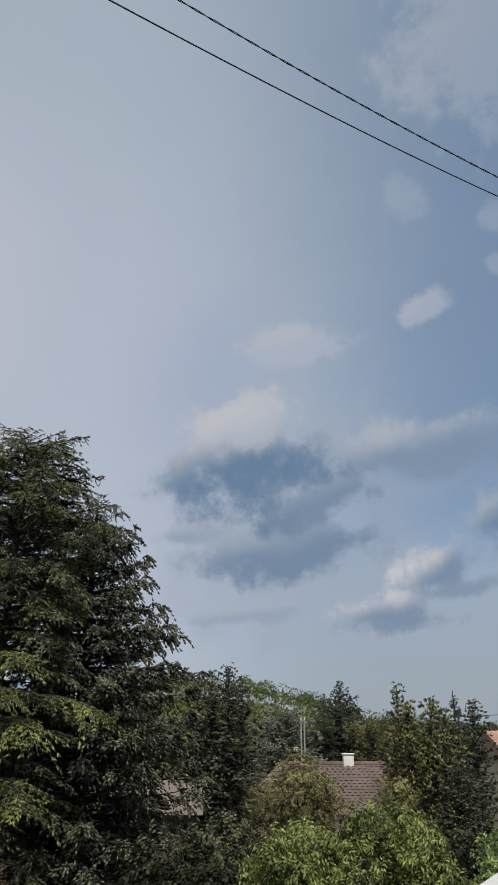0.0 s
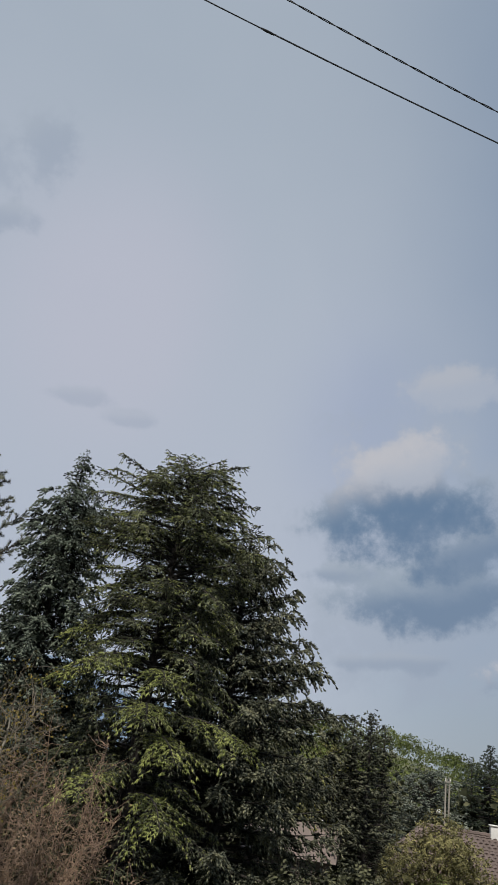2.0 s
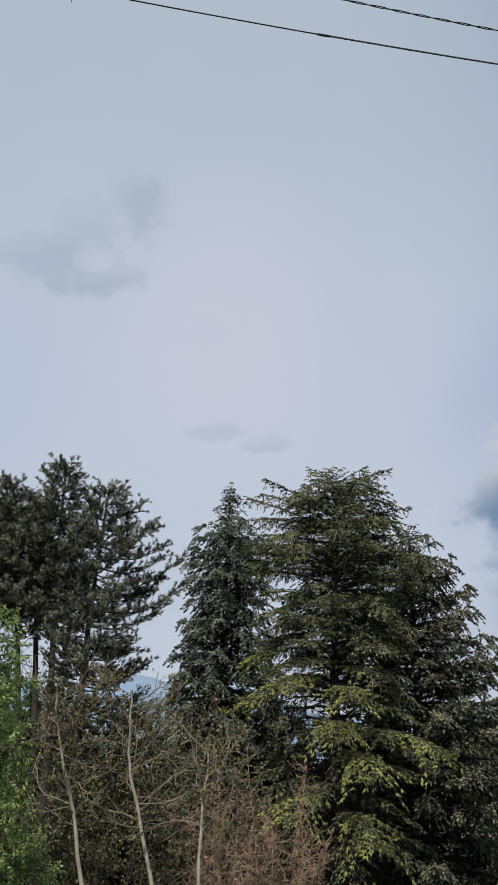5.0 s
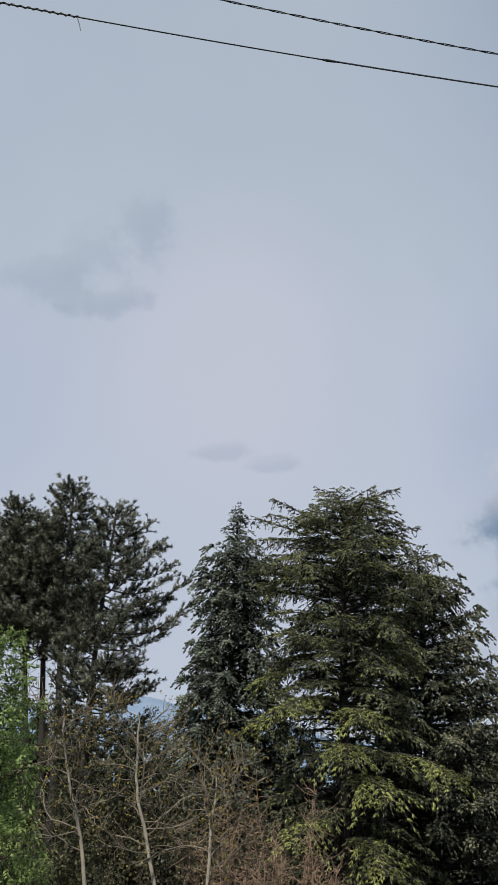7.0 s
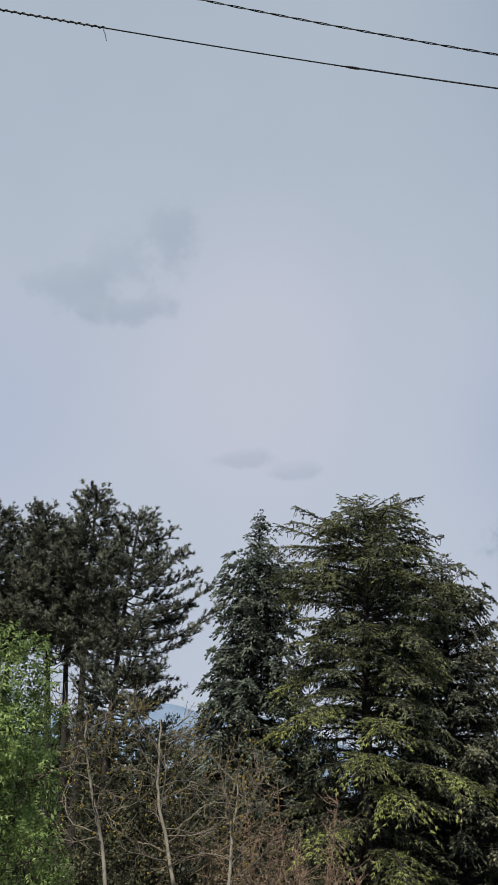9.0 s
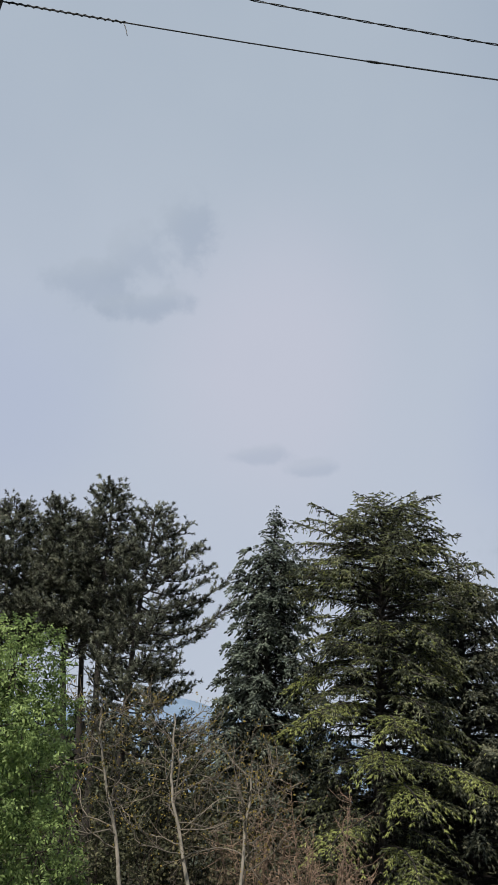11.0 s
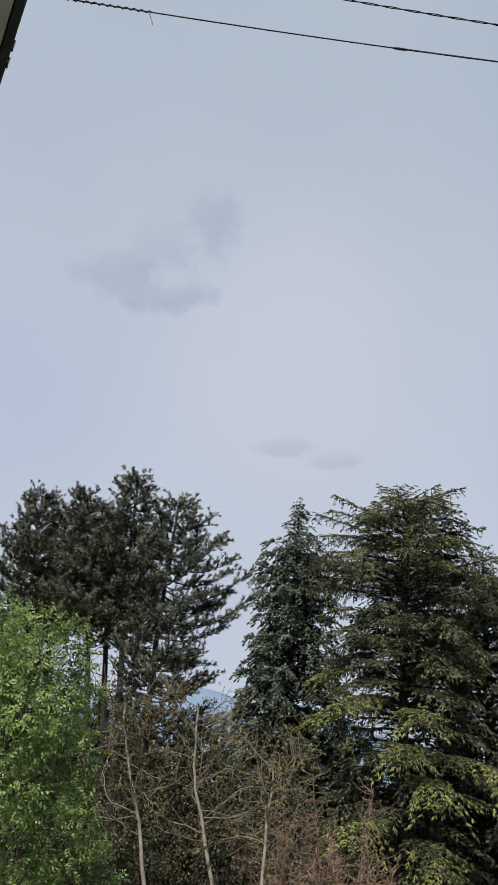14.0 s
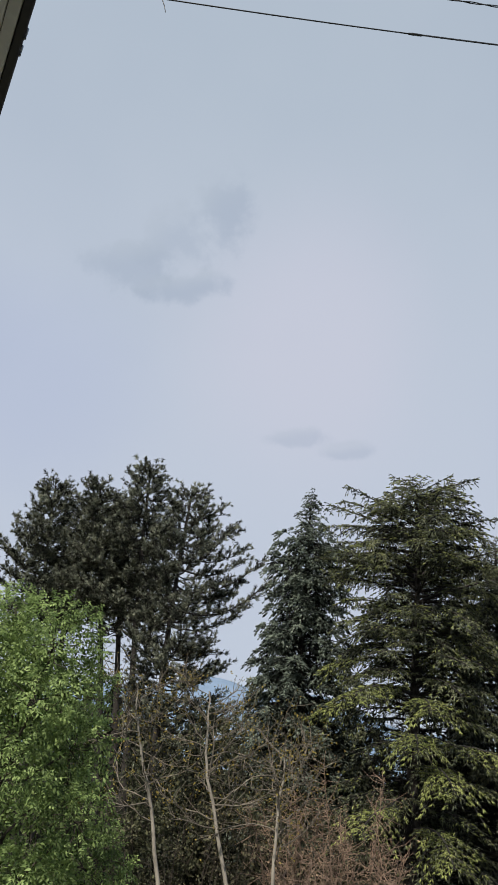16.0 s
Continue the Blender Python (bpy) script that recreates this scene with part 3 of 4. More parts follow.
def pine(rng, height, lean, crown_from, profile, limbs, side=(0, 0), trunk_r=0.2):
    hs, rs = zip(*profile)
    zs = np.linspace(0, height, 12)
    t = zs / height
    core = np.stack((lean[0] * t ** 1.2, lean[1] * t ** 1.2, zs), axis=-1)
    core[:, 0] += 0.12 * np.sin(t * 7 + lean[0])
    trunk = tube(core, trunk_r * (1 - 0.85 * t) + 0.01, 8)
    wood, at, way, big = [], [], [], []
    for i in range(limbs):
        h = crown_from + (1 - crown_from) * (i + rng.uniform(0, 1)) / limbs
        a = i * 2.39996 + rng.uniform(-0.5, 0.5)
        reach = np.interp(h, hs, rs) * (1 + side[1] * math.cos(a - side[0])) * rng.uniform(0.5, 1.05)
        out = np.array([math.sin(a), math.cos(a), 0.0])
        across = np.array([out[1], -out[0], 0])
        s = np.linspace(0, 1, 7)
        root = np.array([np.interp(h * height, zs, core[:, c]) for c in range(3)])
        line = root + out * (s * reach)[:, None] + across * (rng.uniform(-0.25, 0.25) * s ** 2 * reach)[:, None]
        line[:, 2] += reach * (rng.uniform(-0.2, 0.28) * s + 0.2 * s ** 3 - 0.12 * np.sin(s * 3) - (0.25 if h < crown_from + 0.1 else 0.0) * rng.uniform(0, 1) * s)
        wood.append(tube(line, (0.012 + 0.011 * reach) * (1 - 0.8 * s), 5))
        for q in np.arange(0.33, 1.01, 0.16 / max(reach, 0.5)):
            start = np.array([np.interp(q, s, line[:, c]) for c in range(3)])
            for c in range(rng.integers(2, 4)):
                sl = rng.uniform(0.2, 0.6)
                d = unit(out * rng.uniform(0.2, 1.0) + across * rng.uniform(-1, 1) + np.array([0, 0, rng.uniform(-0.1, 0.7)]))
                end = start + d * sl + np.array([0, 0, 0.15 * sl])
                wood.append(tube(np.array([start, (start + end) / 2 - [0, 0, 0.03], end]), [0.014, 0.011, 0.007], 3))
                m = max(2, int(sl / 0.115))
                k = np.linspace(0.3, 1.0, m)[:, None]
                at.append(start + (end - start) * k + rng.normal(0, 0.04, (m, 3)))
                way.append(d + [0, 0, 0.5] + rng.normal(0, 0.4, (m, 3)))
                big.append(rng.uniform(0.85, 1.3, m))
    for i in range(14):
        h = crown_from - rng.uniform(0.0, 0.22)
        a, reach = rng.uniform(0, 6.28), rng.uniform(0.5, 1.5)
        root = np.array([np.interp(h * height, zs, core[:, c]) for c in range(3)])
        pts, d = [root], np.array([math.sin(a), math.cos(a), rng.uniform(-0.1, 0.7)])
        for k in range(6):
            d = unit(d + rng.normal(0, 0.25, 3))
            pts.append(pts[-1] + d * reach / 6)
            if k > 1:
                e = pts[-1] + unit(d + rng.normal(0, 0.7, 3)) * 0.4
                wood.append(tube(np.array([pts[-1], (pts[-1] + e) / 2 + rng.normal(0, 0.03, 3), e]), [0.012, 0.009, 0.006], 3))
        wood.append(tube(pts, np.linspace(0.03, 0.008, 7), 5))
    at, way, big = (np.concatenate(q) for q in (at, way, big))
    return trunk, joined(wood), scatter(NEEDLES, at, turns(way, rng.normal(size=at.shape)), big)


def pines():
    # bearing of the foot, distance, height angle of the top, lean across the view, start of the crown, reach, fuller side
    rows = [(-37.5, 30, 20.6, -1.0, 0.65, 2.1, (0, 0.0), 84, 21), (-36.1, 29, 19.2, 0.05, 0.45, 2.35, (1.4, 0.5), 108, 22),
            (-38.6, 31, 18.8, -2.4, 0.70, 2.2, (0, 0.0), 84, 23), (-44.0, 32, 18.2, -1.4, 0.66, 2.3, (0, 0.0), 86, 24),
            (-43.0, 33, 17.4, -0.7, 0.68, 2.1, (0, 0.0), 66, 25), (-38.1, 31.5, 17.8, -1.5, 0.67, 1.8, (0, 0.0), 50, 26)]
    for az, d, el, lean, low, reach, side, limbs, seed in rows:
        h = EYE + d * math.tan(radians(el))
        a = radians(az)
        prof = [(low - 0.02, reach * 0.75), (low + 0.08, reach), (0.75, reach), (0.86, reach * 0.72), (0.95, reach * 0.4), (1.0, 0.3)]
        p = pine(np.random.default_rng(seed), h, (lean * math.cos(a), -lean * math.sin(a)), low, prof, limbs, side)
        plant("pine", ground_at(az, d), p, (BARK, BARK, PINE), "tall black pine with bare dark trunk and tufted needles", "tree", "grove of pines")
    d = 27.0
    h = EYE + d * math.tan(radians(20.0))
    prof = [(0, 2.8), (0.4, 2.6), (0.6, 2.3), (0.75, 1.7), (0.9, 1.0), (1.0, 0.2)]
    p = conifer(np.random.default_rng(27), h, prof, 50, "flat", (0, 0), 0.3, (0, 0), 0.15, 0.05, 0.25, CEDAR_SHOOT, 1.1, 0.25, 0.4, 0.9)
    plant("larch", ground_at(-53.2, d), p, (BARK, BARK, PINE), "dark conifer with thin spreading branches beside the pines", "tree")


def lobed_tree(rng, height, lobes, shell, shoot, thick=0.08, inner=0.45, limp=0.05):
    """A broadleaf crown of rounded lobes with dark gaps between them. lobes: centre and half sizes; shell: twigs on a square metre of lobe."""
    zs = np.linspace(0, height * 0.8, 8)
    trunk = tube(np.stack((0.06 * np.sin(zs), 0.05 * np.cos(zs * 1.3), zs), axis=-1), thick * (1 - 0.8 * zs / (height * 0.8)) + 0.01, 8)
    wood, at, way, size, face = [], [], [], [], []
    for c, r in lobes:
        c, r = np.array(c), np.array(r)
        root = np.array([0, 0, max(0.6, min(height * 0.7, c[2] - 0.9 - 0.5 * math.hypot(c[0], c[1])))])
        mid = (root + c) / 2 + rng.normal(0, 0.12, 3)
        wood.append(tube(np.array([root, mid, c]), [thick * 0.4, thick * 0.25, 0.012], 5))
        n = int(shell * 4 * math.pi * (r[0] * r[1] + r[0] * r[2] + r[1] * r[2]) / 3)
        u = unit(rng.normal(size=(n, 3)))
        keep = (u[:, 2] > -0.55) | (rng.uniform(0, 1, n) < 0.3)
        u = u[keep]
        n = len(u)
        depth = np.where(rng.uniform(0, 1, n) < inner, rng.uniform(0.45, 0.9, n), rng.uniform(0.88, 1.1, n))
        lump = 1 + 0.13 * np.sin(u[:, 0] * 7 + c[0] * 9) * np.sin(u[:, 1] * 6 + c[2] * 5) + 0.1 * np.sin(u[:, 2] * 9 + c[1] * 7)
        p = c + u * r * (depth * lump)[:, None]
        at.append(p), way.append(u * 0.55 + rng.normal(0, 0.5, (n, 3)) - [0, 0, limp]), face.append(u * 0.9 + rng.normal(0, 0.35, (n, 3)) + [0, 0, 0.55]), size.append(rng.uniform(0.75, 1.25, n))
        for k in range(10):
            v = unit(rng.normal(size=3)) * r * 0.8
            wood.append(tube(np.array([c, c + v * 0.5 + rng.normal(0, 0.05, 3), c + v]), [0.012, 0.009, 0.005], 3))
    at, way, size, face = (np.concatenate(q) for q in (at, way, size, face))
    return trunk, joined(wood), scatter(shoot, at, turns(way, face), size)


def lobes_of(rng, n, bands, big):
    """Lobe centres over a rounded crown; bands: height and reach."""
    hs, rs = zip(*bands)
    out = []
    for i in range(n):
        z = hs[0] + (hs[-1] - hs[0]) * ((i + rng.uniform()) / n)
        a = i * 2.39996 + rng.uniform(-0.3, 0.3)
        q = np.interp(z, hs, rs) * rng.uniform(0.72, 1.0)
        r = big * rng.uniform(0.75, 1.2)
        out.append(((math.sin(a) * q, math.cos(a) * q, z), (r, r, r * rng.uniform(0.75, 1.0))))
    return out


def leafy_trees():
    h = EYE + 12.0 * math.tan(radians(10.2))
    rng = np.random.default_rng(31)
    bands = [(2.6, 1.5), (4.5, 1.6), (6.3, 1.35), (7.6, 1.15), (8.3, 0.8), (h - 0.5, 0.25)]
    spray = leaf_shoot(np.random.default_rng(30), 7, 0.17, 0.062, 0.03, 0.5)
    p = lobed_tree(rng, h, lobes_of(rng, 34, bands, 0.58), 130, spray, 0.09, 0.2, 0.3)
    plant("leafy_tree", ground_at(-46.3, 12.0), p, (TWIGBARK, TWIGBARK, LEAFY), "bushy tree in fresh bright green leaf")
    h = EYE - 11.5 * math.tan(radians(3.6))
    rng = np.random.default_rng(32)
    bands = [(3.2, 1.3), (4.6, 1.4), (5.2, 1.28), (5.6, 1.05), (h - 0.4, 0.75)]
    spray = leaf_shoot(np.random.default_rng(33), 7, 0.15, 0.07, 0.026, 1.1)
    p = lobed_tree(rng, h, lobes_of(rng, 44, bands, 0.4), 185, spray, 0.09, 0.12, 0.5)
    plant("fruit_tree", ground_at(7.5, 11.5), p, (TWIGBARK, TWIGBARK, WALNUT), "round fruit tree with drooping yellow-green leaves")


def bare_tree(rng, way_points, boughs, thick):
    """A young tree almost without leaves: a pale bent stem with crooked side branches and fine twigs."""
    knots = np.array(way_points)
    s = np.linspace(0, 1, 22)
    line = np.stack([np.interp(s, np.linspace(0, 1, len(knots)), knots[:, c]) for c in range(3)], axis=-1)
    for _ in range(2):
        line[1:-1] = (line[:-2] + 2 * line[1:-1] + line[2:]) / 4
    line[1:] += rng.normal(0, 0.012, (21, 3))
    long = np.linalg.norm(knots[-1] - knots[0])
    stem = tube(line, thick * (1 - 0.85 * s) + 0.007, 8)
    boughs_made, ends = [], []
    for i in range(boughs):
        wood = []
        q = 0.42 + 0.56 * (i + rng.uniform(0, 1)) / boughs
        start = np.array([np.interp(q, s, line[:, c]) for c in range(3)])
        a = rng.uniform(0, 6.28)
        out = np.array([math.sin(a), math.cos(a) * 0.8, rng.uniform(-0.05, 0.6)])
        n = 8
        bl = long * rng.uniform(0.12, 0.26) * (1.15 - q * 0.6)
        pts = [start]
        d = unit(out)
        for k in range(n):
            d = unit(d + rng.normal(0, 0.2, 3) + [0, 0, 0.03])
            pts.append(pts[-1] + d * bl / n)
            if k > 1:
                for c in range(2):
                    e = unit(d + rng.normal(0, 0.75, 3))
                    tl = rng.uniform(0.15, 0.5)
                    tw = np.array([pts[-1], pts[-1] + e * tl * 0.5 + rng.normal(0, 0.02, 3), pts[-1] + e * tl + rng.normal(0, 0.04, 3) + [0, 0, 0.05]])
                    wood.append(tube(tw, [0.007, 0.006, 0.004], 3))
                    ends.append(tw[-1])
        wood.insert(0, tube(pts, np.linspace(thick * 0.4 * (1.2 - q * 0.7), 0.008, n + 1), 5))
        ends.append(pts[-1])
        boughs_made.append(joined(wood))
    return stem, boughs_made, np.array(ends)


def bare_trees():
    small = leaf(0.06, 0.035)
    # bearing and height angle of points on the stem, from below upwards
    rows = [(((-35.0, -6.3), (-35.6, -3.7), (-36.2, -1.7), (-37.1, 0.7), (-37.7, 2.9), (-37.9, 4.8)), 15.0, 19, 0.04, 41),
            (((-30.5, -6.0), (-31.5, -2.7), (-32.4, 0.0), (-32.5, 2.6), (-32.6, 4.9)), 15.5, 21, 0.043, 42),
            (((-27.0, -5.7), (-27.1, -2.0), (-26.8, -0.2), (-26.8, 1.7)), 15.2, 21, 0.038, 43)]
    for marks, d, boughs, thick, seed in rows:
        rng = np.random.default_rng(seed)
        on = [bearing(a, e, d) for a, e in marks]
        drop = on[0] - (on[1] - on[0]) * (on[0].z / (on[1].z - on[0].z))
        base = Vector((drop.x, drop.y, 0))
        on = [base, base.lerp(on[0], 0.5)] + on
        stem, wood, ends = bare_tree(rng, [tuple(p - base) for p in on], boughs, thick)
        pick = ends[rng.integers(0, len(ends), 800)] + rng.normal(0, 0.08, (800, 3))
        crown = scatter(small, pick, turns(rng.normal(size=pick.shape) + [0, 0, -0.5], rng.normal(size=pick.shape)), rng.uniform(0.5, 1.2, 800))
        ob = thing("bare_tree", base, "thin pale-barked young tree, nearly leafless, with crooked twigs", "tree", "row of bare young trees")
        part("trunk", stem, PALEBARK, ob)
        for w in wood:
            part("branch", w, BOUGHBARK, ob)
        part("leafage", crown, AMBER, ob)["kind"] = "stuff"


def shrub(rng, radii, stems, twigs, leaves, template, size=1.0, droop=0.0, up_bias=0.8):
    """Stems that fan out from the ground, twigs all over, and leaves near the twig ends."""
    radii = np.array(radii)
    wood, ends = [], []
    for i in range(stems):
        a = rng.uniform(0, 6.28)
        d = unit(np.array([math.sin(a) * rng.uniform(0.1, 0.9), math.cos(a) * rng.uniform(0.1, 0.9), up_bias + rng.uniform(0, 0.6)]))
        pts, n = [np.array([math.sin(a), math.cos(a), 0]) * 0.15 * radii[0]], 9
        for k in range(n):
            d = unit(d + rng.normal(0, 0.2, 3))
            pts.append(pts[-1] + d * radii * rng.uniform(0.8, 1.1) / n * (1, 1, 1))
            if k >= 2:
                for c in range(twigs):
                    e = unit(d * 0.25 + rng.normal(0, 0.7, 3))
                    tl = rng.uniform(0.15, 0.55)
                    st = pts[-2] + (pts[-1] - pts[-2]) * rng.uniform()
                    tw = np.array([st, st + e * tl * 0.5 + rng.normal(0, 0.04, 3), st + e * tl + rng.normal(0, 0.09, 3)])
                    wood.append(tube(tw, [0.008, 0.006, 0.004], 3))
                    ends += [tw[1], tw[2]]
        wood.append(tube(pts, np.linspace(0.022, 0.005, n + 1), 5))
        ends.append(pts[-1])
    ends = np.array(ends)
    pos = ends[rng.integers(0, len(ends), leaves)] + rng.normal(0, 0.09, (leaves, 3))
    crown = scatter(template, pos, turns(rng.normal(size=pos.shape) + [0, 0, -droop], rng.normal(size=pos.shape) + [0, 0, 0.8]), size * rng.uniform(0.6, 1.25, leaves))
    return wood[0], joined(wood[1:]), crown


def shrubs():
    small, mid, large = leaf(0.06, 0.036), leaf(0.10, 0.06), leaf(0.16, 0.1)
    # bearing, distance, reach, height, leaves, leaf, material, bark, label
    rows = [
        (-24.6, 17.5, 1.5, 7.3, 30, 17, 6000, small, RUSSET, RUSSETBARK, "russet-brown shrub of dense fine bare twigs"),
        (-22.3, 18.5, 1.3, 6.3, 24, 15, 5000, small, RUSSET, RUSSETBARK, "russet-brown shrub of dense fine bare twigs"),
        (-27.8, 19.5, 1.5, 6.7, 15, 5, 5000, mid, GREYLEAF, TWIGBARK, "tall grey-green shrub with sparse leaves"),
        (-30.8, 20.0, 1.6, 7.5, 16, 5, 6000, mid, GREYLEAF, TWIGBARK, "tall grey-green shrub with sparse leaves"),
        # shade under the pines, put into the dark leaves of these shrubs
        (-33.6, 21.5, 1.8, 8.6, 22, 2, 12000, mid, SHADELEAF, TWIGBARK, "tall dark evergreen shrub in the shade"),
        (-37.0, 21.0, 1.8, 8.2, 22, 2, 12000, mid, SHADELEAF, TWIGBARK, "tall dark evergreen shrub in the shade"),
        (-40.6, 21.0, 1.8, 8.4, 22, 2, 12000, mid, SHADELEAF, TWIGBARK, "tall dark evergreen shrub in the shade"),
        (-29.6, 22.0, 1.8, 9.2, 22, 2, 12000, mid, SHADELEAF, TWIGBARK, "tall dark evergreen shrub in the shade"),
        (-25.6, 21.0, 1.8, 7.4, 26, 3, 12000, mid, SHADELEAF, TWIGBARK, "tall dark evergreen shrub in the shade"),
        # added as a dark filling where sky would show behind the cedar
        (-22.3, 28.5, 1.9, 9.2, 22, 2, 12000, large, SHADELEAF, TWIGBARK, "tall dark evergreen shrub behind the cedar"),
        (-20.2, 29.5, 1.9, 9.4, 22, 2, 12000, large, SHADELEAF, TWIGBARK, "tall dark evergreen shrub behind the cedar"),
        (-24.4, 29.0, 1.9, 9.0, 22, 2, 12000, large, SHADELEAF, TWIGBARK, "tall dark evergreen shrub behind the cedar"),
        (-36.2, 17.5, 1.1, 6.2, 8, 4, 1400, small, GREYLEAF, TWIGBARK, "loose grey-green shrub with many twigs"),
        (-31.6, 17.5, 1.1, 6.0, 8, 4, 1400, small, GREYLEAF, TWIGBARK, "loose grey-green shrub with many twigs"),
        (-3.6, 16.0, 0.9, 5.6, 20, 6, 3500, small, GREYLEAF, TWIGBARK, "loose grey-green shrub in the shade of the spruce")]
    for i, (az, d, reach, h, stems, twigs, leaves, tmpl, mat, bark, label) in enumerate(rows):
        p = shrub(np.random.default_rng(60 + i), (reach * 1.9, reach * 1.9, h * 1.05), stems, twigs, leaves, tmpl)
        plant("shrub", ground_at(az, d), p, (bark, bark, mat), label, "shrub", "garden shrubs")
    # close-leaved rounded bushes: bearing, distance, reach, height angle of the top, lobes, twigs to the square metre
    rows = [
        # the first two carry the spruce's shade in their leaf colour
        (-2.6, 15.0, 0.75, -5.4, 20, 100, SHADELEAF, "dark green bush in the shade of the spruce"),
        (-5.4, 15.5, 0.7, -6.2, 16, 100, SHADELEAF, "dark green bush in the shade of the spruce"),
        (0.4, 19.0, 0.8, -5.0, 18, 80, GREYLEAF, "dense grey-green bush beside the fruit tree"),
        (3.5, 27.0, 0.75, -0.9, 26, 75, OLIVE, "olive-yellow climber heaped over the tiled roof"),
        (5.2, 27.0, 0.7, -2.2, 18, 75, OLIVE, "olive-yellow climber heaped over the tiled roof"),
        (1.7, 27.0, 0.85, -2.3, 20, 75, OLIVE, "olive-yellow climber heaped over the tiled roof"),
        (9.9, 27.0, 0.8, -2.4, 18, 70, OLIVE, "olive-brown bush beside the tiled roof"),
        (17.6, 18.0, 0.7, -5.6, 14, 90, LEAFY, "clipped fresh green hedge bush"),
        (14.6, 20.0, 0.8, -5.2, 18, 80, SHADELEAF, "dark bush below the cypresses")]
    for i, (az, d, reach, el, n, shell, mat, label) in enumerate(rows):
        rng = np.random.default_rng(160 + i)
        h = EYE + d * math.tan(radians(el))
        bands = [(0.7, reach * 0.8), (h * 0.5, reach), (h * 0.75, reach * 0.95), (h - 0.75, reach * 0.6), (h - 0.42, reach * 0.25)]
        spray = leaf_shoot(rng, 6, 0.2, 0.085, 0.05, 0.5)
        p = lobed_tree(rng, h, lobes_of(rng, n, bands, 0.46), shell * 0.8, spray, 0.05, 0.2, 0.1)
        plant("bush", ground_at(az, d), p, (TWIGBARK, TWIGBARK, mat), label, "bush", "rounded garden bushes")


def far_trees():
    pointed = [(0, 1.0), (0.35, 1.0), (0.6, 0.72), (0.8, 0.4), (0.9, 0.2), (1.0, 0.02)]
    full = [(0, 1.1), (0.45, 1.1), (0.65, 0.95), (0.8, 0.72), (0.9, 0.45), (0.96, 0.2), (1.0, 0.05)]
    column = [(0, 0.9), (0.3, 1.0), (0.7, 0.95), (0.85, 0.75), (0.93, 0.5), (0.97, 0.28), (1.0, 0.06)]
    domed = [(0, 1.0), (0.5, 1.0), (0.7, 0.95), (0.85, 0.8), (0.94, 0.5), (1.0, 0.1)]
    # bearing, distance, height angle of the top, reach, outline, rise of the branches, hang, material, limbs, label
    rows = [
        (-1.5, 33.0, 5.1, 1.3, full, 0.25, 1.2, MIDSPRUCE, 150, "dense dark spruce with two tips beside the house"),
        (-2.7, 34.0, 4.9, 1.0, full, 0.25, 1.2, MIDSPRUCE, 120, "dense dark spruce with two tips beside the house"),
        (-0.5, 34.0, 4.2, 0.8, full, 0.25, 1.2, MIDSPRUCE, 100, "dense dark spruce with two tips beside the house"),
        (-4.0, 34.5, 3.6, 1.2, column, 0.5, 0.3, THUJA, 120, "yellowish-green thuja beside the dark spruce"),
        (2.7, 46.0, 1.6, 2.3, domed, 0.1, 0.7, BLUESPR, 150, "pale blue spruce behind the house"),
        (6.6, 60.0, 3.85, 3.9, pointed, 0.0, 0.9, FARDARK, 170, "dark pointed spruce behind the house"),
        (5.4, 62.0, 3.2, 1.5, pointed, 0.0, 0.9, FARDARK, 110, "dark pointed spruce behind the house"),
        (10.65, 36.0, 3.8, 0.55, column, 0.5, 0.5, CYPRESS, 110, "narrow cypress with a thin crooked tip"),
        (11.3, 35.0, 2.3, 0.85, column, 0.7, 0.2, THUJA, 150, "columnar yellowish-green thuja in a close row"),
        (12.9, 36.0, 2.4, 0.85, column, 0.7, 0.2, THUJA, 150, "columnar yellowish-green thuja in a close row"),
        (13.8, 34.0, 1.7, 0.8, column, 0.7, 0.2, THUJA, 140, "columnar yellowish-green thuja in a close row"),
        (10.3, 34.5, 0.6, 0.75, column, 0.6, 0.3, THUJA, 110, "columnar yellowish-green thuja in a close row"),
        (13.15, 41.0, 3.0, 0.3, column, 0.8, 0.1, FARDARK, 90, "thin dark spire of a cypress behind the thujas"),
        (14.55, 42.0, 3.5, 0.9, pointed, 0.2, 0.6, FARDARK, 120, "dark pointed spruce behind the thujas"),
        (15.8, 44.0, 2.4, 0.95, domed, 0.2, 0.6, MIDSPRUCE, 150, "round-topped blue-green spruce behind the thujas"),
        (14.5, 33.0, -1.8, 0.9, domed, 0.3, 0.6, MIDSPRUCE, 120, "low dark cypress below the thujas"),
        (8.6, 55.0, 0.9, 2.0, domed, 0.3, 0.4, OLIVE, 110, "far conifer in hazy olive green")]
    for i, (az, d, el, reach, outline, rise, hang, mat, limbs, label) in enumerate(rows):
        h = EYE + d * math.tan(radians(el))
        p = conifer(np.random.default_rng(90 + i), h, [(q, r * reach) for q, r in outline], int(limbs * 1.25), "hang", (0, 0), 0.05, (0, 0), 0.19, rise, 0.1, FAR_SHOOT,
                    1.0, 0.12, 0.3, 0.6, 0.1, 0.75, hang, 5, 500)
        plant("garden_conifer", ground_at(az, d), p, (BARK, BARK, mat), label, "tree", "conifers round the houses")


# ---------------------------------------------------------------- ground, hill, mountain
def ground():
    bm = bmesh.new()
    bmesh.ops.create_grid(bm, x_segments=60, y_segments=60, size=4500)
    ob = bpart("ground", bm, GRASS)
    tagged(ob, "grass and bare soil of gardens and fields", "ground", kind="structure")


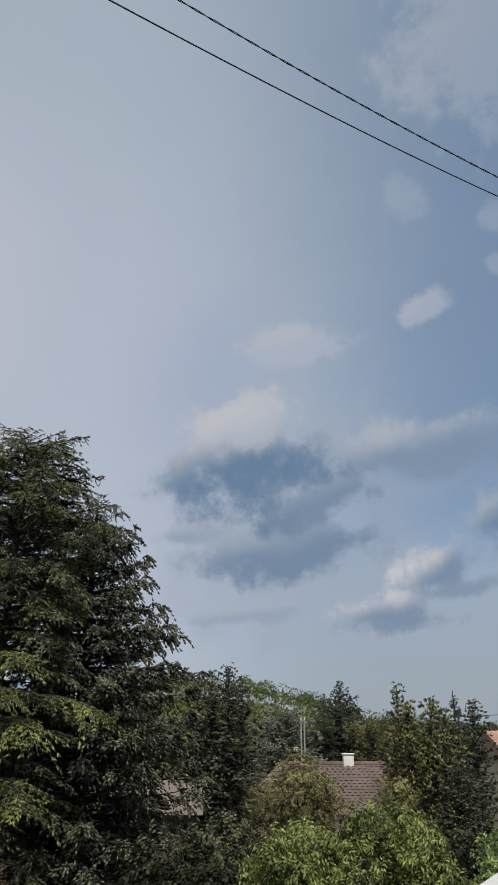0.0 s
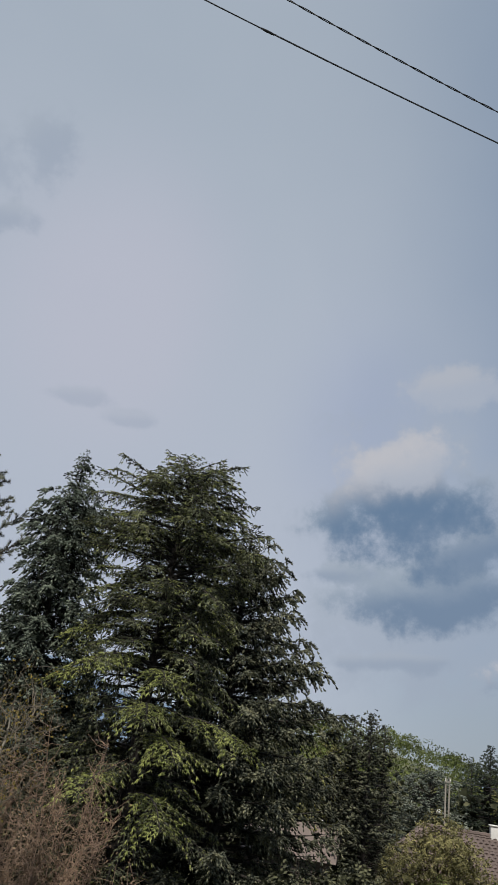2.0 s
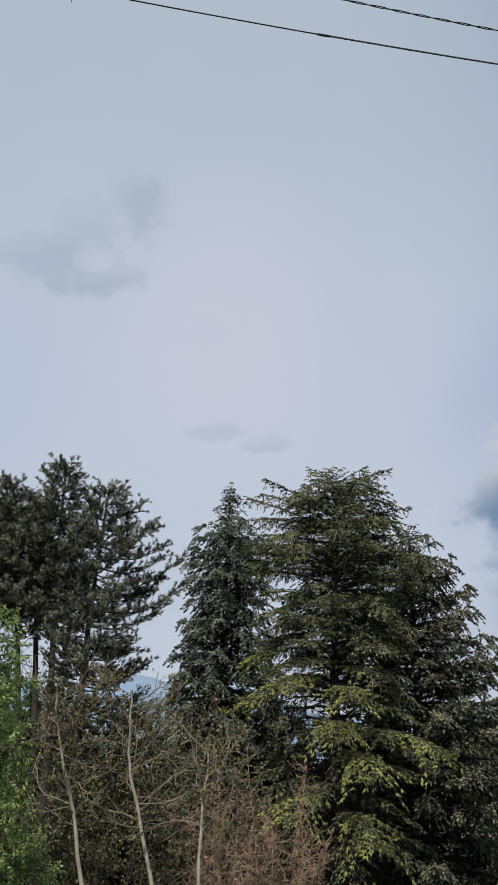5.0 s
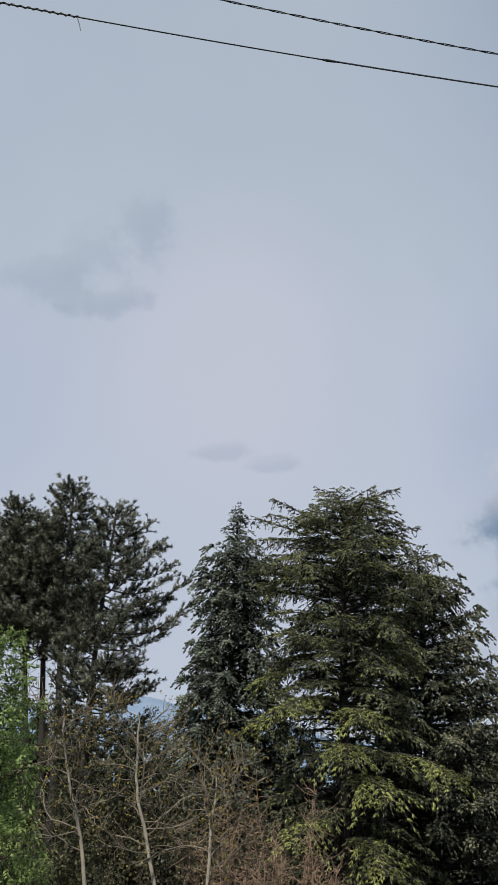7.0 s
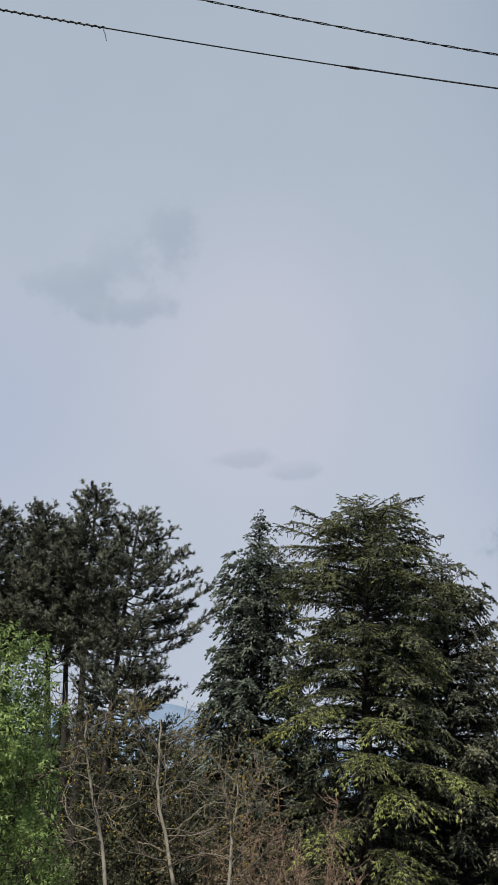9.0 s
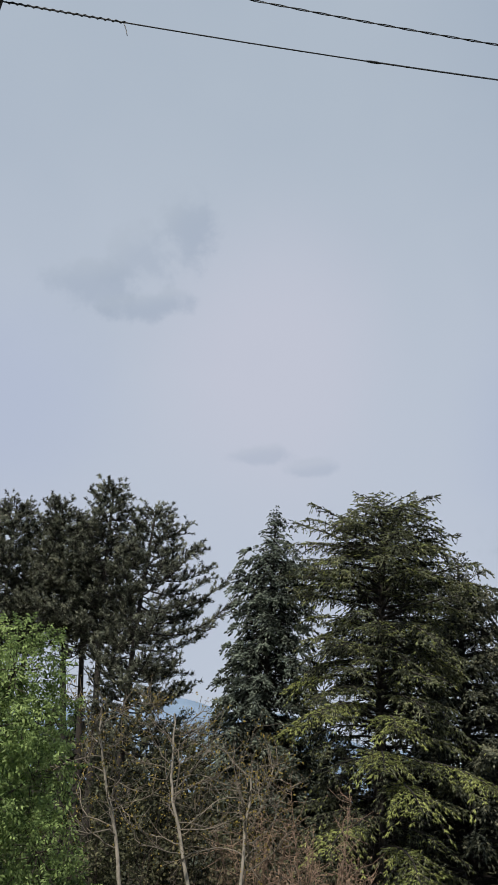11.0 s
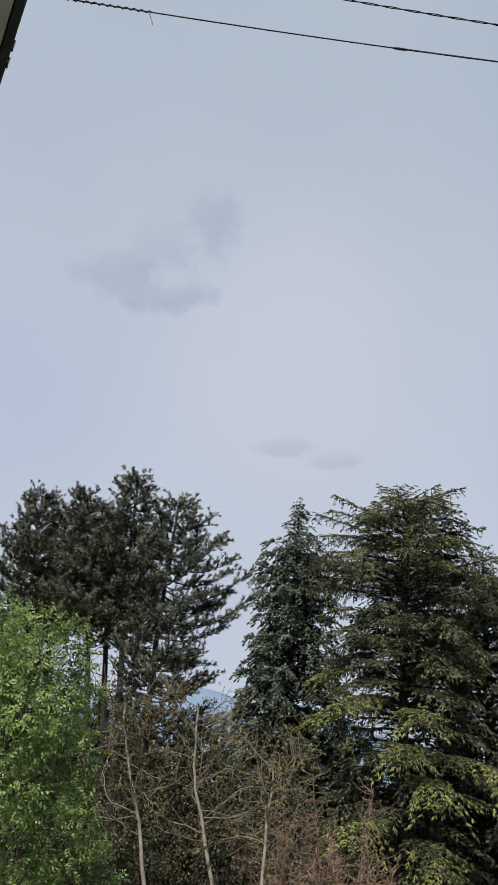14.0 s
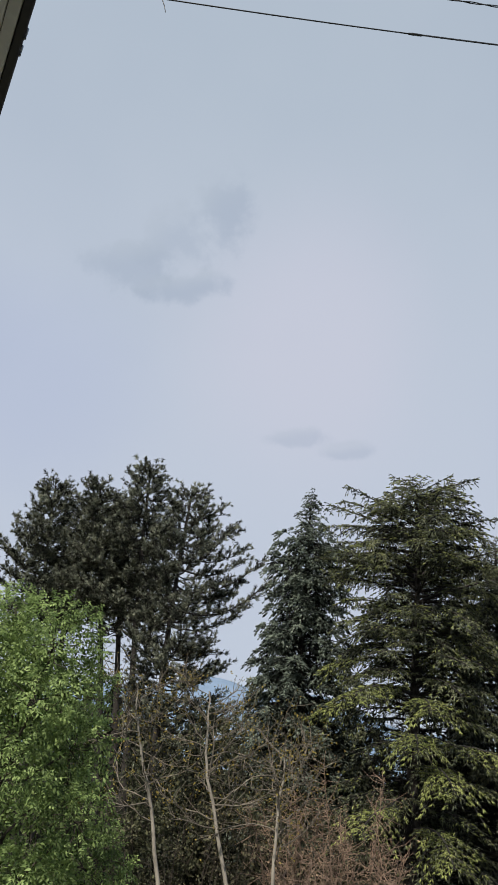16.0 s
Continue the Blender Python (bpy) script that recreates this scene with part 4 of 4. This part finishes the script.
def hill_height(x, y):
    az = math.degrees(math.atan2(x, y))
    d = math.hypot(x, y)
    crest = np.interp(az, [-60, -30, -16, -6, 0, 5, 9, 14, 20, 40], [5, 5, 8, 24, 21.5, 15.5, 8.5, 4, 3, 2])
    return crest * math.exp(-((d - 330) / 90) ** 2) - 0.5


def hill():
    bm = bmesh.new()
    grid = {}
    for i in range(90):
        for j in range(24):
            a, d = radians(-62 + i * 1.15), 150 + j * 16
            x, y = d * math.sin(a), d * math.cos(a)
            grid[i, j] = bm.verts.new((x, y, hill_height(x, y)))
    for i in range(89):
        for j in range(23):
            bm.faces.new((grid[i, j], grid[i + 1, j], grid[i + 1, j + 1], grid[i, j + 1]))
    tagged(bpart("hill", bm, GRASS), "low hill under spring woods", "hill", kind="structure")
    rng = np.random.default_rng(3)
    pos, way, up = [], [], []
    for k in range(560):
        a, d = radians(rng.uniform(-12, 19)), rng.uniform(175, 345)
        x, y = d * math.sin(a), d * math.cos(a)
        r = rng.uniform(2.5, 4.6)
        c = np.array([x, y, hill_height(x, y) + r * 0.9])
        u = unit(rng.normal(size=(104, 3)))
        u[:, 2] = np.abs(u[:, 2])
        pos.append(c + u * r * (1, 1, 1.2) * rng.uniform(0.75, 1.08, (104, 1)))
        way.append(u + rng.normal(0, 0.5, u.shape)), up.append(rng.normal(size=u.shape) + [0, 0, 1])
    pos, way, up = (np.concatenate(q) for q in (pos, way, up))
    ob = part("hill_wood", scatter(leaf(0.7, 0.5), pos, turns(way, up), rng.uniform(0.6, 1.3, len(pos))), HILLWOOD)
    tagged(ob, "broadleaf wood in fresh green along the hill", "wood", kind="stuff")


def hedgerow():
    rng = np.random.default_rng(5)
    pos, way, up = [], [], []
    for k in range(160):
        a, d = radians(rng.uniform(-66, 21)), rng.uniform(56, 84)
        r = rng.uniform(2.0, 3.0)
        for z in ((1.2, 3.4, 5.6) if a > radians(-8) else (1.4, 4.0, 6.6, 9.0)):
            u = unit(rng.normal(size=(60, 3)))
            pos.append(np.array([d * math.sin(a), d * math.cos(a), z]) + u * r * (1, 1, 0.9) * rng.uniform(0.6, 1.08, (60, 1)))
            way.append(u + rng.normal(0, 0.5, u.shape)), up.append(rng.normal(size=u.shape) + [0, 0, 1])
    pos, way, up = (np.concatenate(q) for q in (pos, way, up))
    # shade-dark leaves: an added backdrop that closes gaps under the trees
    ob = part("hedgerow", scatter(leaf(0.7, 0.55), pos, turns(way, up), rng.uniform(0.6, 1.3, len(pos))), SHADELEAF)
    tagged(ob, "dark belt of bushes and trees added to close gaps behind the garden", "wood", kind="stuff")


def mountain():
    bm = bmesh.new()
    rows = []
    for i in range(140):
        a = radians(-80 + i)
        ridge = 3600 * math.tan(radians(4.6 + 1.2 * math.sin(i * 0.16) + 0.35 * math.sin(i * 0.7)))
        ridge *= float(np.interp(-80 + i, [-80, -20, -4, 5, 40, 60], [1, 1, 0.6, 0.25, 0.12, 0.1]))
        rows.append([bm.verts.new((d * math.sin(a), d * math.cos(a), z)) for d, z in ((2600, -1), (3100, ridge * 0.55), (3600, ridge), (4200, -1))])
    for p, q in zip(rows, rows[1:]):
        for k in range(3):
            bm.faces.new((p[k], q[k], q[k + 1], p[k + 1]))
    tagged(bpart("mountain", bm, MOUNTAIN), "far mountain ridge, blue with distance", "mountain", kind="structure")


# ---------------------------------------------------------------- houses
def box(bm, lo, hi, m=Matrix(), bevel=0.0):
    r = bmesh.ops.create_cube(bm, size=1, matrix=m @ Matrix.Translation([(a + b) / 2 for a, b in zip(lo, hi)]) @ Matrix.Diagonal([*[b - a for a, b in zip(lo, hi)], 1]))
    if bevel:
        es = {e for v in r["verts"] for e in v.link_edges}
        bmesh.ops.bevel(bm, geom=list(es), offset=bevel, segments=1, affect="EDGES")


def boxed(lo, hi, bevel=0.0, m=Matrix()):
    bm = bmesh.new()
    box(bm, lo, hi, m, bevel)
    return bm


def roof_rows(parent, corners, rows, across, mat, name="tiling"):
    """Overlapping courses of tiles on one slope; corners: eave left, eave right, ridge right, ridge left."""
    el, er, rr, rl = (Vector(c) for c in corners)
    n = (er - el).cross(rl - el).normalized()
    bm = bmesh.new()
    for i in range(rows):
        a, b = i / rows, min(1.0, (i + 1.25) / rows)
        lo_l, lo_r, hi_l, hi_r = el.lerp(rl, a), er.lerp(rr, a), el.lerp(rl, b), er.lerp(rr, b)
        count = max(2, int((lo_r - lo_l).length / across))
        for k in range(count):
            u0, u1 = k / count, (k + 0.97) / count
            q = [lo_l.lerp(lo_r, u0), lo_l.lerp(lo_r, u1), hi_l.lerp(hi_r, u1), hi_l.lerp(hi_r, u0)]
            m1, m2 = (q[0] + q[1]) / 2, (q[2] + q[3]) / 2
            lift = 0.035 + 0.012 * math.sin(k * 7.3 + i * 3.1)
            tops = [q[0] + n * lift, m1 + n * (lift + 0.045), q[1] + n * lift, q[2] + n * 0.008, m2 + n * 0.045, q[3] + n * 0.008]
            v = [bm.verts.new(p) for p in tops] + [bm.verts.new(q[0]), bm.verts.new(q[1])]
            bm.faces.new((v[0], v[1], v[4], v[5]))
            bm.faces.new((v[1], v[2], v[3], v[4]))
            bm.faces.new((v[6], v[7], v[2], v[1], v[0]))
    bpart(name, bm, mat, parent)["kind"] = "stuff"


def neighbour_house():
    c = ground_at(5.2, 38)
    ob = thing("house", c, "low house with weathered brown tiled hip roof", "house")
    w, dep, eave, ridge = 4.4, 4.0, 3.4, EYE - 38 * math.tan(radians(1.75))
    bpart("wall", boxed((-w + 0.5, -dep + 0.5, 0), (w - 0.5, dep - 0.5, eave), 0.02), RENDER_W, ob)
    bm = bmesh.new()
    e = [bm.verts.new(p) for p in ((-w, -dep, eave), (w, -dep, eave), (w, dep, eave), (-w, dep, eave))]
    r = [bm.verts.new(p) for p in ((-w + 2.4, 0, ridge), (w - 1.5, 0, ridge))]
    for f in ((e[0], e[1], r[1], r[0]), (e[1], e[2], r[1]), (e[2], e[3], r[0], r[1]), (e[3], e[0], r[0]), (e[3], e[2], e[1], e[0])):
        bm.faces.new(f)
    roof = bpart("roof", bm, ROOFTILE, ob)
    roof_rows(roof, ((-w, -dep, eave), (w, -dep, eave), (w - 1.5, 0, ridge), (-w + 2.4, 0, ridge)), 22, 0.24, ROOFTILE)
    roof_rows(roof, ((-w, dep, eave), (-w, -dep, eave), (-w + 2.4, 0.01, ridge), (-w + 2.4, -0.01, ridge)), 22, 0.24, ROOFTILE)
    bm = bmesh.new()
    for k in range(16):
        x = -w + 2.4 + k * (2 * w - 3.9) / 16
        v, f = tube([(x, 0, ridge + 0.02), (x + 0.36, 0, ridge + 0.035)], [0.10, 0.115], 8)
        vs = [bm.verts.new(p) for p in v]
        for q in f:
            bm.faces.new([vs[i] for i in q])
    bpart("ridge_tile", bm, ROOFTILE, roof)["kind"] = "stuff"
    x = 38 * math.tan(radians(7.0 - 5.2))
    ch = bpart("chimney", boxed((x - 0.24, -0.2, ridge - 0.5), (x + 0.24, 0.25, ridge + 0.42), 0.015), RENDER_W, ob, "white rendered chimney")
    bpart("chimney_cap", boxed((x - 0.29, -0.25, ridge + 0.421), (x + 0.29, 0.3, ridge + 0.48), 0.015), CONCRETE, ch)
    for wx in (-2.2, 0.4, 2.2):
        win = bpart("window", boxed((wx - 0.5, -dep + 0.46, 1.2), (wx + 0.5, -dep + 0.52, 2.5), 0.01), RENDER_W, ob)
        bpart("pane", boxed((wx - 0.42, -dep + 0.44, 1.28), (wx + 0.42, -dep + 0.455, 2.42)), GLASS, win)


def cream_house():
    c = ground_at(20.9, 52)
    ob = thing("house", c, "cream rendered house with orange tiled roof", "house")
    w, dep, eave, ridge = 4.2, 4.0, EYE - 52 * math.tan(radians(1.2)), EYE + 52 * math.tan(radians(0.4))
    bpart("wall", boxed((-w + 0.4, -dep + 0.4, 0), (w - 0.4, dep - 0.4, eave), 0.02), RENDER_C, ob)
    bm = bmesh.new()
    e = [bm.verts.new(p) for p in ((-w, -dep, eave), (w, -dep, eave), (w, dep, eave), (-w, dep, eave), (-w, 0, ridge), (w, 0, ridge))]
    for f in ((0, 1, 5, 4), (1, 2, 5), (2, 3, 4, 5), (3, 0, 4), (3, 2, 1, 0)):
        bm.faces.new([e[i] for i in f])
    roof = bpart("roof", bm, ORANGETILE, ob)
    roof_rows(roof, ((-w, -dep, eave), (w, -dep, eave), (w, 0, ridge), (-w, 0, ridge)), 14, 0.3, ORANGETILE)
    for wx in (-2.6, 0.0, 2.4):
        win = bpart("window", boxed((wx - 0.55, -dep + 0.36, eave - 2.2), (wx + 0.55, -dep + 0.42, eave - 0.8), 0.01), RENDER_W, ob)
        bpart("pane", boxed((wx - 0.46, -dep + 0.34, eave - 2.1), (wx + 0.46, -dep + 0.355, eave - 0.9)), GLASS, win)


def shed():
    c = ground_at(-6.2, 34)
    ob = thing("outbuilding", c, "outbuilding with a plain mauve-brown pitched roof", "shed")
    top = EYE - 34 * math.tan(radians(2.6))
    bpart("wall", boxed((-1.6, -1.8, 0), (1.6, 1.8, top - 1.1), 0.02), MAUVE, ob)
    bm = bmesh.new()
    p = [bm.verts.new(q) for q in ((-1.9, -2.1, top - 1.2), (1.9, -2.1, top - 1.2), (1.9, 0, top), (-1.9, 0, top), (1.9, 2.1, top - 1.2), (-1.9, 2.1, top - 1.2))]
    for f in ((0, 1, 2, 3), (3, 2, 4, 5), (1, 4, 2), (0, 3, 5), (0, 5, 4, 1)):
        bm.faces.new([p[i] for i in f])
    bpart("roof", bm, MAUVE, ob)
    c = ground_at(-4.0, 45)
    ob = thing("outbuilding", c, "white gable end behind the trees", "house")
    bpart("wall", boxed((-0.5, -1.5, 0), (0.5, 1.5, EYE - 45 * math.tan(radians(2.4))), 0.02), RENDER_W, ob)


def utility_pole():
    d = 43.0
    ob = thing("utility_pole", ground_at(3.85, d), "thin grey double utility pole behind the house", "pole")
    h = EYE + d * math.tan(radians(1.4))
    for x in (-0.09, 0.09):
        part("post", tube([(x, 0, 0), (x, 0, h)], [0.055, 0.04], 8), WOODPOLE, ob)
    bpart("crossarm", boxed((-0.15, -0.09, h - 0.22), (0.15, -0.06, h - 0.16), 0.005), WOODPOLE, ob)
    for x in (-0.12, 0.12):
        part("insulator", tube([(x, -0.075, h - 0.15), (x, -0.075, h - 0.02)], [0.03, 0.02], 6), CONCRETE, ob)
    zl = EYE - d * math.tan(radians(0.75))
    part("lamp_arm", tube([(-0.09, 0, zl - 0.1), (-0.22, -0.05, zl), (-0.32, -0.1, zl)], [0.02, 0.018, 0.015], 6), STEEL, ob)
    part("lamp_head", tube([(-0.30, -0.1, zl + 0.05), (-0.33, -0.12, zl + 0.03), (-0.42, -0.16, zl - 0.02), (-0.5, -0.2, zl - 0.06)], [0.03, 0.10, 0.12, 0.04], 10), CONCRETE, ob, "small white lamp head")
    line = [(t, bearing(az, el, d2)) for t, az, el, d2 in ((0, 3.9, 1.25, 42.9), (1, 9.0, 1.1, 52), (2, 17.5, 1.45, 56), (3, 30, 2.5, 60))]
    tagged(part("overhead_line", tube([p for t, p in line], [0.02] * 4, 5), CABLE), "thin dark overhead line between far poles", "cable")


def own_house():
    """The house that the camera looks out from: wall, eave and balcony."""
    a = radians(-58.3)
    along, left = Vector((math.sin(a), math.cos(a), 0)), Vector((-math.cos(a), math.sin(a), 0))
    m = Matrix((( *along, 0), (*left, 0), (0, 0, 1, 0), (0, 0, 0, 1))).transposed()
    top = EYE + EAVE_H
    tagged(bpart("wall_house", boxed((-7, 0.62, 0), (5, 0.92, top + 0.3), 0.0, m), RENDER_C), "cream rendered house wall under the eave", "wall", kind="structure")
    ob = thing("eave", (0, 0, 0), "eave with dark brown gutter edge and beige soffit boards", "eave", kind="structure")
    bpart("gutter", boxed((-7, 0.0, top), (5, 0.04, top + 0.12), 0.006, m), GUTTER, ob, "dark brown painted gutter edge")
    bpart("edge_board", boxed((-7, 0.042, top - 0.004), (5, 0.088, top + 0.1), 0.004, m), BOARD, ob, "grey painted edge board")
    for k in range(12):
        for j in range(2):
            bpart("soffit_board", boxed((-7 + k, 0.091 + j * 0.25, top + 0.002), (-7 + k + 0.994, 0.091 + j * 0.25 + 0.246, top + 0.045), 0.003, m), SOFFIT, ob)
    bpart("roof", boxed((-7, 0.02, top + 0.121), (5, 3.5, top + 0.25), 0.01, m), ROOFTILE, ob)
    # hook and clip on the gutter
    for s, h in ((2.3, 0.05), (2.38, 0.03)):
        p = m @ Vector((s, -0.003, top - 0.012))
        ring = [p + Vector((0, 0, h * 0.5)) + along * (0.02 * math.cos(q)) + Vector((0, 0, 0.02 * math.sin(q))) for q in np.linspace(-1.5, 4.0, 9)]
        part("hook", tube(ring, [0.004] * 9, 5), STEEL, ob, "bent wire hook on the gutter")
    b = thing("balcony", (0, 0, 0), "concrete balcony with a pale parapet cap", "balcony", kind="structure")
    # out of view; made wide and pale to bounce skylight up to the soffit
    bpart("slab", boxed((-4.0, -2.0, EYE - 1.75), (4.8, 0.62, EYE - 1.55), 0.01, m), CONCRETE, b)
    c = bearing(14.9, -8.05, 3.0)
    way = Vector((math.sin(radians(29.4)), math.cos(radians(29.4)), 0))
    pm = Matrix((( *way, 0), (-way.y, way.x, 0, 0), (0, 0, 1, 0), (0, 0, 0, 1))).transposed()
    pm.translation = (c.x, c.y, 0)
    bpart("parapet", boxed((-1.2, -0.3, 0), (3.0, -0.05, c.z - 0.05), 0.0, pm), RENDER_C, b)
    bpart("parapet_cap", boxed((-1.25, -0.35, c.z - 0.05), (3.1, 0.0, c.z), 0.006, pm), CONCRETE, b, "pale concrete cap")


EAVE_H = 2.5
WIRE_H = 2.58


def house_cables():
    """Two service cables from the eave out to a pole beyond the view."""
    for name, el0, dirn, r, label, climb, bow in (
            ("service_cable", 50.86, 51.63, 0.0028, "black service cable with a wrapped dead end and a splice", 0.0786, 0.0142),
            ("service_cable", 53.96, 58.65, 0.0032, "twisted black service cable", -0.1633, 0.0283)):
        start = ground_at(-58.3, WIRE_H / math.tan(radians(el0)), EYE + WIRE_H)
        way = ground_at(dirn, 1.0)
        long = 14.0
        ob = thing(name, start, label, "cable", "service cables of the house")
        s = np.linspace(0, 1, 160) ** 1.5
        pts = np.array([np.array(way) * long * q + np.array([0, 0, climb * long * q + bow * (long * q) ** 2]) for q in s])

        def on(t):
            return np.array([np.interp(t / long, s, pts[:, c]) for c in range(3)])
        if el0 < 52:
            part("conductor", tube(pts, [r] * 160, 6), CABLE, ob)
            tag_t, knot_t = CABLE_MARKS
            turns_ = np.linspace(0, 1, 120)
            wrap = np.array([on(0.01 + tag_t * q) + np.array([0.0, math.sin(q * 95) * 0.004, math.cos(q * 95) * 0.004]) for q in turns_])
            part("wrapping", tube(wrap, [0.0026] * 120, 5), CABLE, ob, "wire wrapped round the cable's end")
            e = on(tag_t)
            part("loose_end", tube([e, e + [0.012, 0.006, -0.035], e + [0.022, 0.01, -0.075]], [0.002, 0.002, 0.0016], 5), CABLE, ob, "short loose wire end")
            part("splice", tube([on(knot_t - 0.03), on(knot_t - 0.012), on(knot_t + 0.012), on(knot_t + 0.03)], [0.0036, 0.0052, 0.0052, 0.004], 8), CABLE, ob, "small splice sleeve")
            second = np.array([on(q) + [0, 0, 0.004] for q in np.linspace(knot_t, 13.5, 80)])
            part("second_strand", tube(second, [0.0018] * 80, 5), CABLE, ob)
        else:
            q = np.linspace(0, 13.5, 900)
            for ph in (0, math.pi):
                strand = np.array([on(t) + np.array([0.0015 * math.cos(t * 42 + ph), -0.0015 * math.cos(t * 42 + ph), 0.0022 * math.sin(t * 42 + ph)]) for t in q])
                part("strand", tube(strand, [0.0018] * 900, 5), CABLE, ob)


CABLE_MARKS = (0.44, 1.44)

ground()
hill()
hedgerow()
mountain()
own_house()
cedar()
weeping_trees()
pines()
leafy_trees()
bare_trees()
shrubs()
far_trees()
neighbour_house()
cream_house()
shed()
utility_pole()
house_cables()
